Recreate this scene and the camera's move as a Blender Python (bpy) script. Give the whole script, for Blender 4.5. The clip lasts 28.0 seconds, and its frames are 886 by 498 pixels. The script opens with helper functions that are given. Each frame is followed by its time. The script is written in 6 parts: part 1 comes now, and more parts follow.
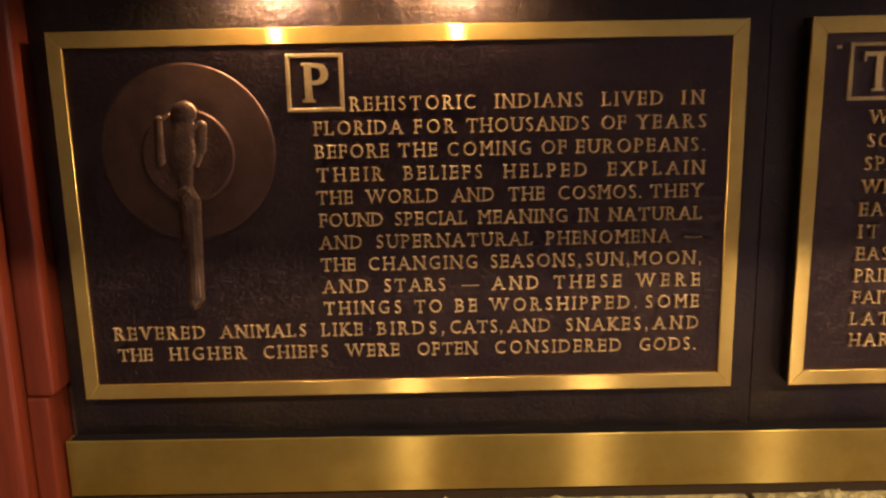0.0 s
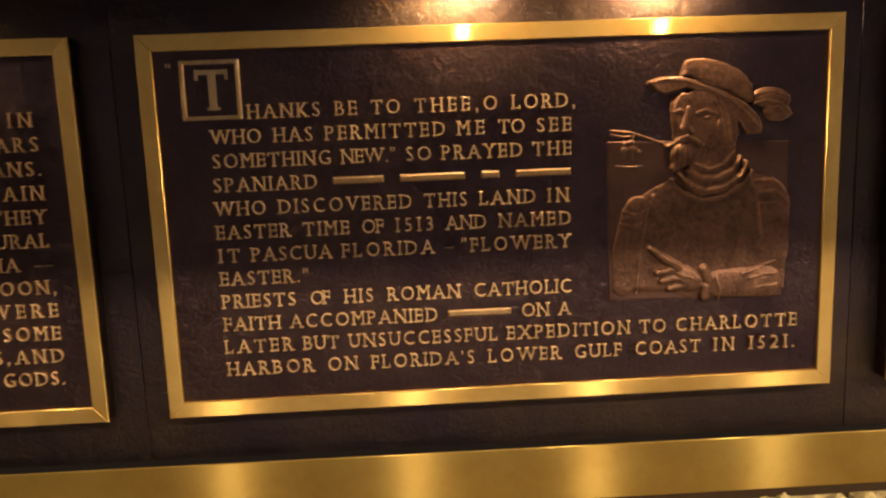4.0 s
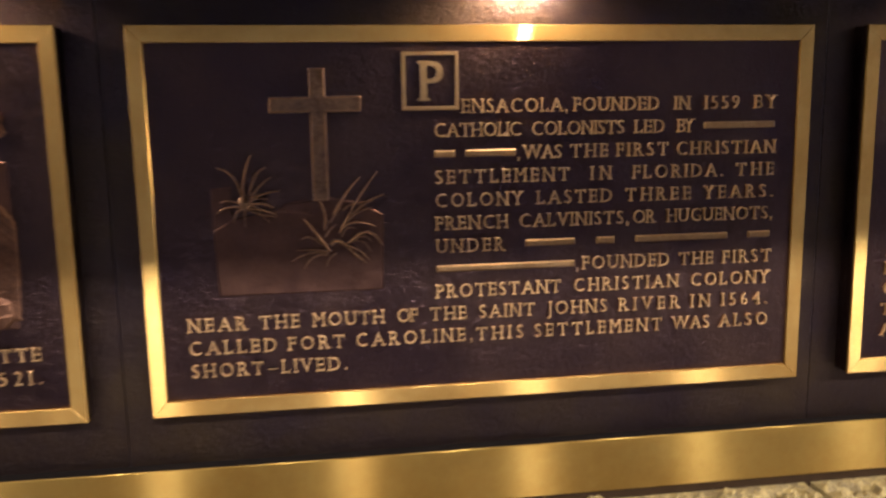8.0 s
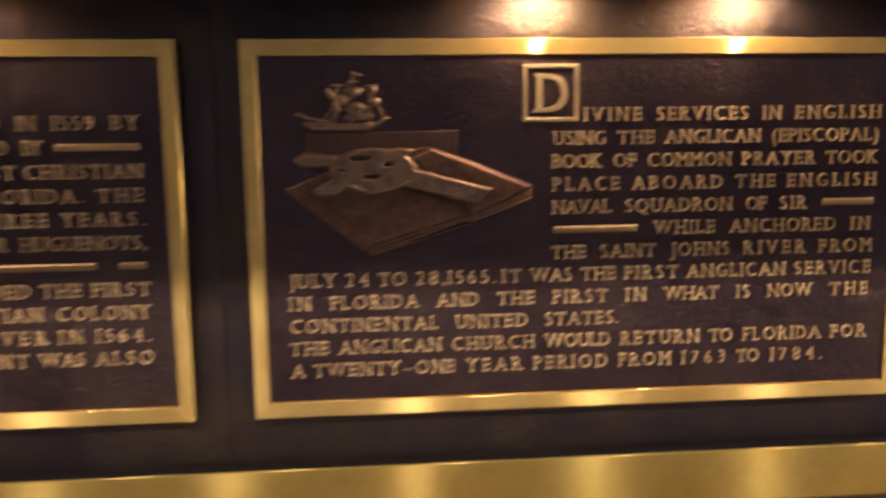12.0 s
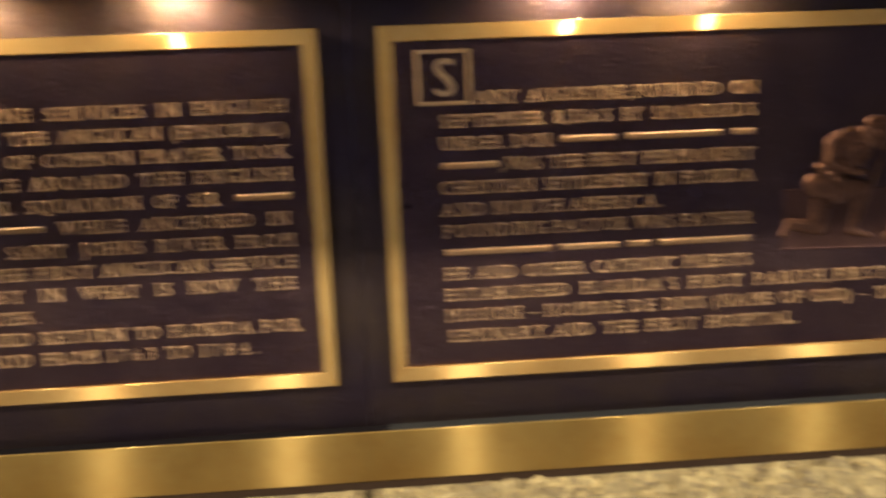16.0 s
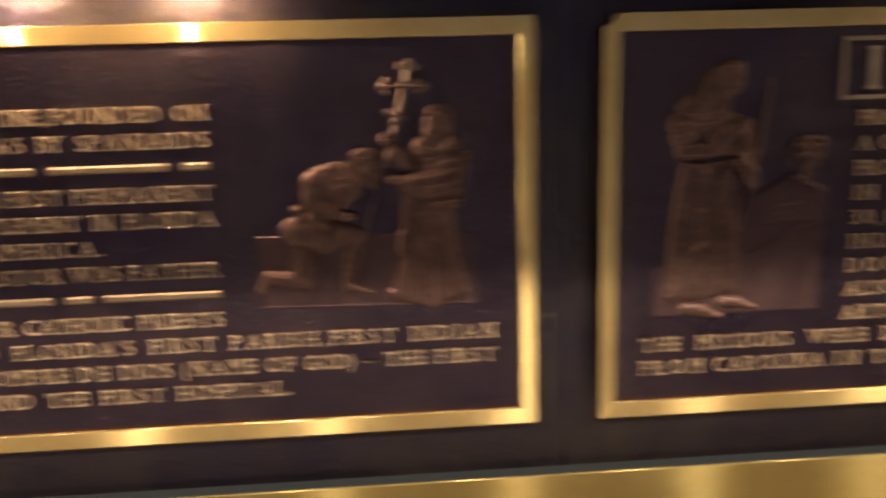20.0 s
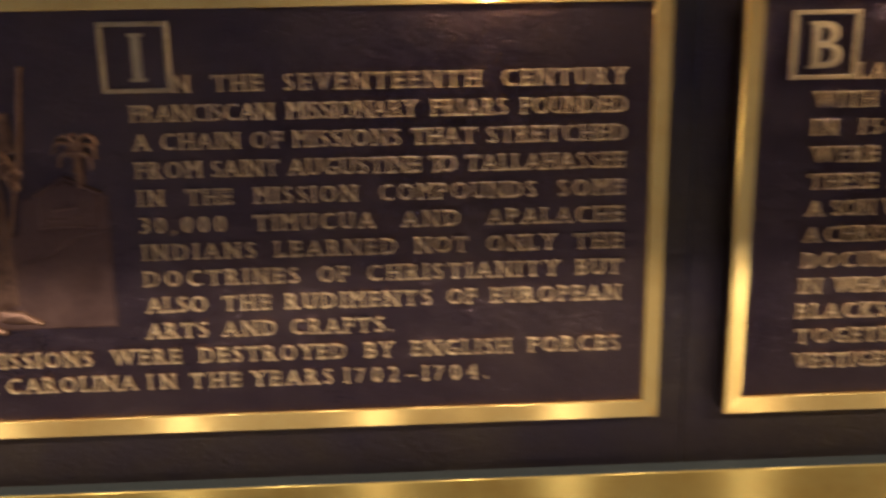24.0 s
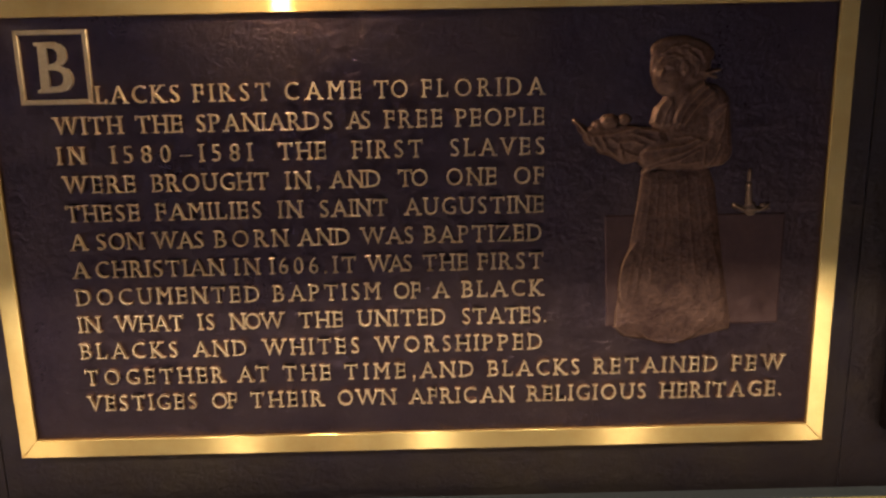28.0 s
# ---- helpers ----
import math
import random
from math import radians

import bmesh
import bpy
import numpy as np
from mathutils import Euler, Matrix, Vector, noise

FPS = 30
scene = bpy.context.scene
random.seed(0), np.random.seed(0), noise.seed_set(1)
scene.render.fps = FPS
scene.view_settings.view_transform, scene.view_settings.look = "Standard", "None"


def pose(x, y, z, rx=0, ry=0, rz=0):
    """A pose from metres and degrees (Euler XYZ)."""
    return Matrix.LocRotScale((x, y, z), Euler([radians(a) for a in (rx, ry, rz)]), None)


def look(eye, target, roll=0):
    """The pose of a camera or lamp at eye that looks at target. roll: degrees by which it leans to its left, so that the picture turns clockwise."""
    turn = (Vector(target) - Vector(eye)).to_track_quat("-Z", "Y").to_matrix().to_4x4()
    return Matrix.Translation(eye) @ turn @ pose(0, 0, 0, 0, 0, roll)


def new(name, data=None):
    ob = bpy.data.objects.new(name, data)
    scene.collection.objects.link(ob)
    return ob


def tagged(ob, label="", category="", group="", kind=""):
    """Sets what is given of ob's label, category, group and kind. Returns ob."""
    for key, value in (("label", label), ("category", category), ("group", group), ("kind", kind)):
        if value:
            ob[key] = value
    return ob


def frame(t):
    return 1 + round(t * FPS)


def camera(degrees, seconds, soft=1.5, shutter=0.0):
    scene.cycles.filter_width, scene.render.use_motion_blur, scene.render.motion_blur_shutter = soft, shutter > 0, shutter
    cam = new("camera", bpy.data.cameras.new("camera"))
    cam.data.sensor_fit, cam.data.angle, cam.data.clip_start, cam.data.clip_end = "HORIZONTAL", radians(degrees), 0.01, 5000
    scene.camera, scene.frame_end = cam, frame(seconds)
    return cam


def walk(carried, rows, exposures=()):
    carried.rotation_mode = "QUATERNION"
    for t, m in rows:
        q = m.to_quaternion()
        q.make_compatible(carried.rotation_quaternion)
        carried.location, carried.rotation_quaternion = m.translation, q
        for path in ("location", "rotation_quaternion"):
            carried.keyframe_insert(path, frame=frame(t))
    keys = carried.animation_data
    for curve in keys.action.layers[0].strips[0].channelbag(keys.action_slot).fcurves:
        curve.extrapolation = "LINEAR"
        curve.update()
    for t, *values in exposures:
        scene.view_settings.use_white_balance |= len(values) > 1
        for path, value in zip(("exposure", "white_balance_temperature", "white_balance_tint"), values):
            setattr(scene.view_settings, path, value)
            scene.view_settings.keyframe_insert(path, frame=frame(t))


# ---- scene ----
# camera: seconds, x, y, z, yaw, pitch, roll
cam = camera(56.0, 28.0, soft=2.3, shutter=0.7)
ROWS = [
    (0.0, 0.0429, 0.2618, 1.5605, -0.323, -11.940, 1.162),
    (0.5, 0.0731, 0.2462, 1.5672, -0.468, -11.911, 1.285),
    (1.0, 0.1390, 0.2255, 1.5704, -1.734, -11.870, 1.598),
    (1.5, 0.2608, 0.1927, 1.5889, -2.960, -12.662, 2.427),
    (2.0, 0.3800, 0.1452, 1.5674, -4.157, -12.300, 2.512),
    (2.5, 0.4430, 0.1280, 1.5428, -5.126, -10.599, 2.230),
    (3.0, 0.5542, 0.1746, 1.5022, -4.175, -8.180, 2.736),
    (3.5, 0.6630, 0.2596, 1.5142, -3.580, -8.902, 2.493),
    (5.5, 0.7960, 0.2974, 1.5617, -1.264, -11.558, 1.710),
    (6.0, 0.8886, 0.2743, 1.5672, -0.824, -11.794, 1.928),
    (6.5, 1.0414, 0.2418, 1.5653, -2.891, -12.811, 1.249),
    (7.0, 1.1728, 0.2061, 1.5590, -8.554, -13.044, 0.166),
    (7.5, 1.3512, 0.2183, 1.5254, -8.951, -9.749, 1.064),
    (8.0, 1.4729, 0.2769, 1.5170, -8.358, -9.204, 0.920),
    (8.5, 1.5581, 0.3370, 1.5206, -4.791, -10.020, 0.861),
    (9.0, 1.5936, 0.3624, 1.5315, -1.457, -11.572, 0.398),
    (9.5, 1.6209, 0.3637, 1.5455, -1.244, -11.687, 0.683),
    (10.0, 1.6564, 0.3527, 1.5488, 0.062, -11.197, 0.553),
    (10.5, 1.7073, 0.3342, 1.5539, 1.876, -10.903, 0.437),
    (11.0, 1.8519, 0.2840, 1.5585, 2.662, -11.736, 0.368),
    (11.5, 2.0758, 0.2164, 1.4884, -0.394, -7.884, -0.030),
    (12.0, 2.2443, 0.2680, 1.5187, -5.034, -8.454, 0.651),
    (12.5, 2.3753, 0.3521, 1.5395, -3.503, -8.668, 0.499),
    (14.5, 2.5488, 0.3620, 1.5536, 1.671, -10.925, 1.196),
    (15.0, 2.5891, 0.3387, 1.5573, 1.247, -10.992, 1.569),
    (15.5, 2.7593, 0.2684, 1.5621, 0.735, -11.602, 1.492),
    (16.0, 2.9445, 0.2245, 1.5511, -4.006, -11.533, 2.157),
    (16.5, 3.0969, 0.2827, 1.5221, -7.468, -9.862, 1.749),
    (17.0, 3.2109, 0.3472, 1.5429, -5.412, -10.091, 1.070),
    (17.5, 3.2704, 0.3704, 1.5441, -2.189, -10.916, 0.431),
    (18.0, 3.2981, 0.3870, 1.5499, -0.917, -11.150, 0.690),
    (18.5, 3.3057, 0.3926, 1.5523, 0.008, -11.314, 0.821),
    (19.0, 3.3297, 0.3920, 1.5540, 0.644, -11.526, 0.940),
    (19.5, 3.3915, 0.3811, 1.5285, -0.311, -10.004, 1.113),
    (20.0, 3.5474, 0.3673, 1.5623, -4.382, -12.131, 1.605),
    (20.5, 3.7888, 0.3037, 1.5307, -5.391, -9.869, 2.295),
    (21.0, 3.8910, 0.2845, 1.5351, -6.168, -10.000, 2.341),
    (21.5, 3.9657, 0.3212, 1.5317, -6.610, -9.657, 2.530),
    (23.5, 4.1725, 0.4495, 1.5469, -1.181, -12.584, 1.468),
    (24.0, 4.2887, 0.4166, 1.5446, -2.384, -12.705, 1.072),
    (24.5, 4.4295, 0.3476, 1.5305, -5.433, -11.630, 0.458),
    (25.0, 4.6401, 0.2771, 1.5245, -5.897, -10.872, 0.067),
    (25.5, 4.7573, 0.2879, 1.4986, -7.223, -10.213, 1.644),
    (26.0, 4.8692, 0.3707, 1.4994, -6.689, -10.474, 1.279),
    (26.5, 4.9301, 0.4462, 1.5321, -4.730, -12.472, 0.870),
    (27.0, 4.9546, 0.4729, 1.5412, -1.991, -13.090, 1.034),
    (27.5, 4.9749, 0.4698, 1.5471, -1.114, -13.435, 1.599),
    (28.0, 5.0000, 0.4607, 1.5578, -0.542, -13.214, 1.173),
]
EXPOSURES = ((0.0, -0.05, 6500, 17), (2.0, -0.05, 6900, 15), (6.0, 0.0, 6000, 21), (9.0, -0.03, 5300, 19), (12.0, -0.06, 5400, 16), (17.0, -0.10, 5400, 17), (20.0, 0.06, 5000, 15), (25.0, 0.10, 5100, 11), (28.0, 0.08, 5000, 12))
walk(cam, [(t, pose(x, y, z, 90 + pitch, roll, yaw)) for t, x, y, z, yaw, pitch, roll in ROWS], EXPOSURES)

# the plan, in metres: plaques hang in a row along x, their frame faces at y = FACE
FACE, PANEL = 1.19, 1.218
PITCH, MID, WIDE, TALL = 0.830, 1.4015, 0.762, 0.421
COUNT = 8
WEST, EAST = -0.41, PITCH * COUNT - 0.41
FAR = -1.85
WARM, PALE = (1.0, 0.75, 0.50), (1.0, 0.85, 0.70)

# world: an indoor hall with no daylight
world = bpy.data.worlds.new("hall_dark")
scene.world = world
world.use_nodes = True
world.node_tree.nodes["Background"].inputs[0].default_value = (0.010, 0.007, 0.005, 1)
world.node_tree.nodes["Background"].inputs[1].default_value = 0.3

# small spot bulbs behind the brass valance over the plaques
BULBS = (-0.149, 0.066, 0.80, 1.036, 1.721, 2.447, 2.697, 3.173, 3.353, 4.373, 4.855)
VAL_Y, VAL_Z = FACE - 0.068, 1.652
BULB_Y, BULB_Z = FACE - 0.050, 1.681
BULB_POWER = 6.8
for bx in BULBS:
    data = bpy.data.lights.new("valance_bulb_light", "SPOT")
    data.energy, data.color, data.shadow_soft_size = BULB_POWER, WARM, 0.008
    data.spot_size, data.spot_blend = radians(165), 0.4
    new("valance_bulb_light", data).matrix_world = look((bx, BULB_Y, BULB_Z), (bx, BULB_Y + 0.004, 1.2))

# a row of ceiling spots out in the hall; the edge of the low soffit cuts their light off above the last lines of each plaque
LAMP_Y, LAMP_Z, SPOT_POWER = -1.26, 2.85, 235.0
SOFFIT_Z, SOFFIT_Y = 2.00, 0.119
SPOTS = [-0.12 + 0.845 * k for k in range(0, 9)]
for fx in SPOTS:
    data = bpy.data.lights.new("ceiling_spot_light", "SPOT")
    data.energy, data.color, data.shadow_soft_size = SPOT_POWER, PALE, 0.035
    data.spot_size, data.spot_blend = radians(150), 0.5
    new("ceiling_spot_light", data).matrix_world = look((fx, LAMP_Y, LAMP_Z), (fx, FACE, 1.15))


# ---- materials ----
def material(name, base, rough=0.5, metal=0.0, spec=0.5):
    m = bpy.data.materials.new(name)
    m.use_nodes = True
    b = m.node_tree.nodes["Principled BSDF"]
    b.inputs["Base Color"].default_value = (*base, 1)
    b.inputs["Roughness"].default_value = rough
    b.inputs["Metallic"].default_value = metal
    b.inputs["Specular IOR Level"].default_value = spec
    return m, m.node_tree, b


def node(tree, kind, **values):
    n = tree.nodes.new(kind)
    for key, value in values.items():
        n.inputs[key.replace("_", " ")].default_value = value
    return n


def mapped(tree, scale=(1, 1, 1)):
    """World-sized coordinates of a thing, stretched by scale."""
    geo, vec = tree.nodes.new("ShaderNodeNewGeometry"), tree.nodes.new("ShaderNodeMapping")
    vec.inputs["Scale"].default_value = scale
    tree.links.new(geo.outputs["Position"], vec.inputs["Vector"])
    return vec.outputs["Vector"]


def ramp(tree, value, stops):
    r = tree.nodes.new("ShaderNodeValToRGB")
    while len(r.color_ramp.elements) < len(stops):
        r.color_ramp.elements.new(0.5)
    for e, (at, col) in zip(r.color_ramp.elements, stops):
        e.position, e.color = at, (*col, 1) if len(col) == 3 else (col[0], col[0], col[0], 1)
    tree.links.new(value, r.inputs["Fac"])
    return r.outputs["Color"]


def bumped(tree, b, height, strength, distance):
    n = node(tree, "ShaderNodeBump", Strength=strength, Distance=distance)
    tree.links.new(height, n.inputs["Height"])
    tree.links.new(n.outputs["Normal"], b.inputs["Normal"])
    return n


def noise_of(tree, vec, scale, detail=4.0, rough=0.6, distort=0.0):
    n = node(tree, "ShaderNodeTexNoise", Scale=scale, Detail=detail, Roughness=rough, Distortion=distort)
    tree.links.new(vec, n.inputs["Vector"])
    return n.outputs["Fac"]


def summed(tree, *pairs):
    """The sum of value * weight."""
    total = None
    for value, weight in pairs:
        m = tree.nodes.new("ShaderNodeMath")
        m.operation = "MULTIPLY_ADD"
        tree.links.new(value, m.inputs[0])
        m.inputs[1].default_value = weight
        if total is None:
            m.inputs[2].default_value = 0.0
        else:
            tree.links.new(total, m.inputs[2])
        total = m.outputs[0]
    return total


def leather_bronze(name, dark, light, rough, depth):
    """Dark patinated bronze, cast with a finely wrinkled hide texture."""
    m, tree, b = material(name, dark, rough, 1.0)
    vec = mapped(tree)
    warp = node(tree, "ShaderNodeTexNoise", Scale=55.0, Detail=3.0)
    tree.links.new(vec, warp.inputs["Vector"])
    mix = tree.nodes.new("ShaderNodeVectorMath")
    mix.operation = "MULTIPLY_ADD"
    tree.links.new(warp.outputs["Color"], mix.inputs[0])
    mix.inputs[1].default_value = (0.03, 0.03, 0.018)
    tree.links.new(vec, mix.inputs[2])
    cells = node(tree, "ShaderNodeTexVoronoi", Scale=150.0)
    cells.feature = "SMOOTH_F1"
    tree.links.new(mix.outputs[0], cells.inputs["Vector"])
    wrinkle = noise_of(tree, mix.outputs[0], 95.0, 5.0, 0.55, 1.4)
    sharp = ramp(tree, wrinkle, [(0.38, (0.0,)), (0.5, (1.0,)), (0.62, (0.15,))])
    grain = noise_of(tree, vec, 600.0, 3.0)
    swell = noise_of(tree, vec, 45.0, 3.0)
    height = summed(tree, (sharp, 0.16), (cells.outputs["Distance"], 0.5), (grain, 0.10), (swell, 1.1))
    bumped(tree, b, height, depth, 0.003)
    stain = noise_of(tree, vec, 7.0, 5.0, 0.65)
    tree.links.new(ramp(tree, stain, [(0.35, dark), (0.7, light)]), b.inputs["Base Color"])
    tree.links.new(ramp(tree, summed(tree, (stain, 0.35), (grain, 0.15)), [(0.1, (rough - 0.08,)), (0.45, (rough + 0.12,))]), b.inputs["Roughness"])
    return m


def brushed_brass(name, base, rough, along, share, dull_rough=0.55, spread=0.80):
    """Brass ground along one axis, so that lights streak across it, with a share of plain dull sheen."""
    m, tree, b = material(name, base, dull_rough, 1.0)
    out = tree.nodes["Material Output"]
    gloss = tree.nodes.new("ShaderNodeBsdfAnisotropic")
    gloss.inputs["Anisotropy"].default_value = spread
    tangent = tree.nodes.new("ShaderNodeTangent")
    tangent.direction_type, tangent.axis = "RADIAL", "Z" if along == "x" else "X"
    tree.links.new(tangent.outputs["Tangent"], gloss.inputs["Tangent"])
    lines = (3, 500, 900) if along == "x" else (900, 500, 3)
    scratch = noise_of(tree, mapped(tree, lines), 1.0, 3.0)
    blotch = noise_of(tree, mapped(tree), 9.0, 5.0, 0.65)
    spot = noise_of(tree, mapped(tree), 70.0, 3.0, 0.7)
    worn = tuple(c * f for c, f in zip(base, (0.85, 0.78, 0.68)))
    tint = ramp(tree, summed(tree, (blotch, 0.75), (spot, 0.25)), [(0.36, worn), (0.58, base)])
    tree.links.new(tint, b.inputs["Base Color"])
    tree.links.new(tint, gloss.inputs["Color"])
    tree.links.new(ramp(tree, summed(tree, (scratch, 0.5), (blotch, 0.5)), [(0.3, (rough - 0.006,)), (0.7, (rough + 0.010,))]), gloss.inputs["Roughness"])
    bump = bumped(tree, b, scratch, 0.03, 0.0002)
    tree.links.new(bump.outputs["Normal"], gloss.inputs["Normal"])
    mix = tree.nodes.new("ShaderNodeMixShader")
    mix.inputs[0].default_value = share
    tree.links.new(gloss.outputs[0], mix.inputs[1])
    tree.links.new(b.outputs[0], mix.inputs[2])
    tree.links.new(mix.outputs[0], out.inputs["Surface"])
    return m


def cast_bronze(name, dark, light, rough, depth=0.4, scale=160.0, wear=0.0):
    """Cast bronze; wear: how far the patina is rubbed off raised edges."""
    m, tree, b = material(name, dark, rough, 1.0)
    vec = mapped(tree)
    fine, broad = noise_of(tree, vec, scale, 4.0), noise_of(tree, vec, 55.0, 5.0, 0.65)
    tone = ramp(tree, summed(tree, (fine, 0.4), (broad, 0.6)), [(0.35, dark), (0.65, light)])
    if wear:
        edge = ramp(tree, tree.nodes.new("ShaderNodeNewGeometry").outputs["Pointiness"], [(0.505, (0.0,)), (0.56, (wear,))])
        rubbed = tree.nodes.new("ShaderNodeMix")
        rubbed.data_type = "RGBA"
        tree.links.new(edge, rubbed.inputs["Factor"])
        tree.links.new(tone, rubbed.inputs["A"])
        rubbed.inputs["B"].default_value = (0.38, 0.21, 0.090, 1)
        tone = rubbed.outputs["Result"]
    tree.links.new(tone, b.inputs["Base Color"])
    tree.links.new(ramp(tree, broad, [(0.3, (rough - 0.08,)), (0.7, (rough + 0.1,))]), b.inputs["Roughness"])
    bumped(tree, b, fine, depth, 0.0012)
    return m


def two_sheens(m, rough, share):
    """Worn metal: a second, duller sheen mixed in with the polished one."""
    tree = m.node_tree
    b, out = tree.nodes["Principled BSDF"], tree.nodes["Material Output"]
    dull = tree.nodes.new("ShaderNodeBsdfPrincipled")
    dull.inputs["Metallic"].default_value, dull.inputs["Roughness"].default_value = 1.0, rough
    for name in ("Base Color", "Normal"):
        tree.links.new(b.inputs[name].links[0].from_socket, dull.inputs[name])
    mix = tree.nodes.new("ShaderNodeMixShader")
    mix.inputs[0].default_value = share
    tree.links.new(b.outputs[0], mix.inputs[1])
    tree.links.new(dull.outputs[0], mix.inputs[2])
    tree.links.new(mix.outputs[0], out.inputs["Surface"])
    return m


def stone(name, cols, rough, depth, size=150.0):
    m, tree, b = material(name, cols[0], rough)
    vec = mapped(tree)
    cells = node(tree, "ShaderNodeTexVoronoi", Scale=size)
    tree.links.new(vec, cells.inputs["Vector"])
    flake = ramp(tree, cells.outputs["Color"], [(0.15, cols[0]), (0.5, cols[1]), (0.85, cols[2])])
    tone = noise_of(tree, vec, 30.0, 5.0)
    mixed = tree.nodes.new("ShaderNodeMix")
    mixed.data_type, mixed.blend_type = "RGBA", "MULTIPLY"
    mixed.inputs["Factor"].default_value = 0.6
    tree.links.new(flake, mixed.inputs["A"])
    tree.links.new(ramp(tree, tone, [(0.3, (0.45, 0.42, 0.38)), (0.7, (1.0, 1.0, 1.0))]), mixed.inputs["B"])
    tree.links.new(mixed.outputs["Result"], b.inputs["Base Color"])
    bumped(tree, b, summed(tree, (noise_of(tree, vec, size * 0.87, 5.0, 0.7), 1.0), (cells.outputs["Distance"], 0.3)), depth, 0.004)
    return m


def wood(name, dark, light, rough=0.35):
    m, tree, b = material(name, dark, rough)
    grain = noise_of(tree, mapped(tree, (60, 60, 3)), 1.0, 5.0, 0.65, 0.6)
    pore = noise_of(tree, mapped(tree, (420, 420, 14)), 1.0, 2.0)
    tree.links.new(ramp(tree, grain, [(0.3, dark), (0.7, light)]), b.inputs["Base Color"])
    bumped(tree, b, summed(tree, (grain, 0.5), (pore, 0.5)), 0.2, 0.001)
    return m


def plain(name, base, rough=0.6, grain_size=90.0, spec=0.3):
    m, tree, b = material(name, base, rough, 0.0, spec)
    n = noise_of(tree, mapped(tree), grain_size, 4.0)
    tree.links.new(ramp(tree, n, [(0.3, tuple(c * 0.8 for c in base)), (0.7, base)]), b.inputs["Base Color"])
    bumped(tree, b, n, 0.15, 0.001)
    return m


PANEL_HIDE = leather_bronze("patinated_bronze_panel", (0.0460, 0.0312, 0.0295), (0.068, 0.0455, 0.0235), 0.37, 0.32)
PLATE_HIDE = leather_bronze("patinated_bronze_plate", (0.0490, 0.0288, 0.0262), (0.071, 0.0418, 0.0295), 0.31, 0.42)
BRASS_X = brushed_brass("brass_brushed_lengthwise", (0.54, 0.345, 0.086), 0.245, "x", 0.38)
BRASS_RAIL = brushed_brass("brass_rail_brushed", (0.36, 0.236, 0.050), 0.250, "x", 0.56)
LETTER = two_sheens(cast_bronze("letter_brass", (0.35, 0.216, 0.088), (0.57, 0.374, 0.152), 0.44, 0.26, 420.0), 0.57, 0.62)
BAR = two_sheens(cast_bronze("bar_brass", (0.18, 0.110, 0.045), (0.27, 0.175, 0.074), 0.46, 0.5, 300.0), 0.60, 0.7)
INITIAL = two_sheens(cast_bronze("initial_brass", (0.26, 0.168, 0.068), (0.39, 0.265, 0.112), 0.34, 0.08, 400.0), 0.54, 0.6)
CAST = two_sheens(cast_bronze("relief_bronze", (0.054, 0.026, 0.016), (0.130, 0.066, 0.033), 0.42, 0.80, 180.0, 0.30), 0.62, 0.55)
CAST_PALER = two_sheens(cast_bronze("relief_bronze_paler", (0.075, 0.044, 0.027), (0.185, 0.114, 0.060), 0.40, 0.70, 180.0, 0.4), 0.6, 0.55)
CAST_DARK = cast_bronze("relief_bronze_dark", (0.068, 0.034, 0.022), (0.090, 0.047, 0.029), 0.48, 0.12)
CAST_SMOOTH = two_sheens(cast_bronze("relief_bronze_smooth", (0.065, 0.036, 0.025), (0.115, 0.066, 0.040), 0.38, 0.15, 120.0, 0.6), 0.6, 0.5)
GRANITE = stone("rough_granite", ((0.100, 0.072, 0.0185), (0.170, 0.129, 0.035), (0.275, 0.213, 0.064)), 0.8, 1.0, 100.0)
MAHOGANY = wood("red_mahogany", (0.046, 0.0060, 0.0013), (0.098, 0.0140, 0.0030), 0.5)
MAHOGANY.node_tree.nodes["Principled BSDF"].inputs["Specular IOR Level"].default_value = 0.2
DARK_WOOD = wood("dark_panelling", (0.035, 0.016, 0.010), (0.07, 0.032, 0.018))
# unseen hall surfaces: pale floor and ceiling, blue wall, coloured for bounced light
FLOOR_STONE = stone("floor_stone", ((0.29, 0.29, 0.31), (0.34, 0.34, 0.36), (0.39, 0.39, 0.41)), 0.5, 0.15)
PLASTER = plain("bounce_pale_plaster", (0.64, 0.67, 0.72))
BLUE_BOUNCE = plain("bounce_blue_plaster", (0.27, 0.32, 0.54))
RAIL_DUST = plain("dusty_tarnished_brass", (0.026, 0.024, 0.016), 0.9, 300.0, 0.1)
# near-black colour paints the shade on the western rail top
RAIL_SHADE = plain("shade_black_rail_top", (0.008, 0.0060, 0.0045), 0.8, 300.0, 0.05)
# dark brown of the block joints, also painted as shade under the rail
JOINT_SHADE = plain("dark_joint_and_shade", (0.024, 0.014, 0.006), 0.9, 90.0, 0.05)
BLACK_METAL = plain("blackened_metal", (0.03, 0.028, 0.025), 0.5)
GLOW = bpy.data.materials.new("bulb_glass")
GLOW.use_nodes = True
GLOW.node_tree.nodes["Principled BSDF"].inputs["Base Color"].default_value = (0.9, 0.8, 0.6, 1)
GLOW.node_tree.nodes["Principled BSDF"].inputs["Emission Color"].default_value = (*WARM, 1)
GLOW.node_tree.nodes["Principled BSDF"].inputs["Emission Strength"].default_value = 6.0


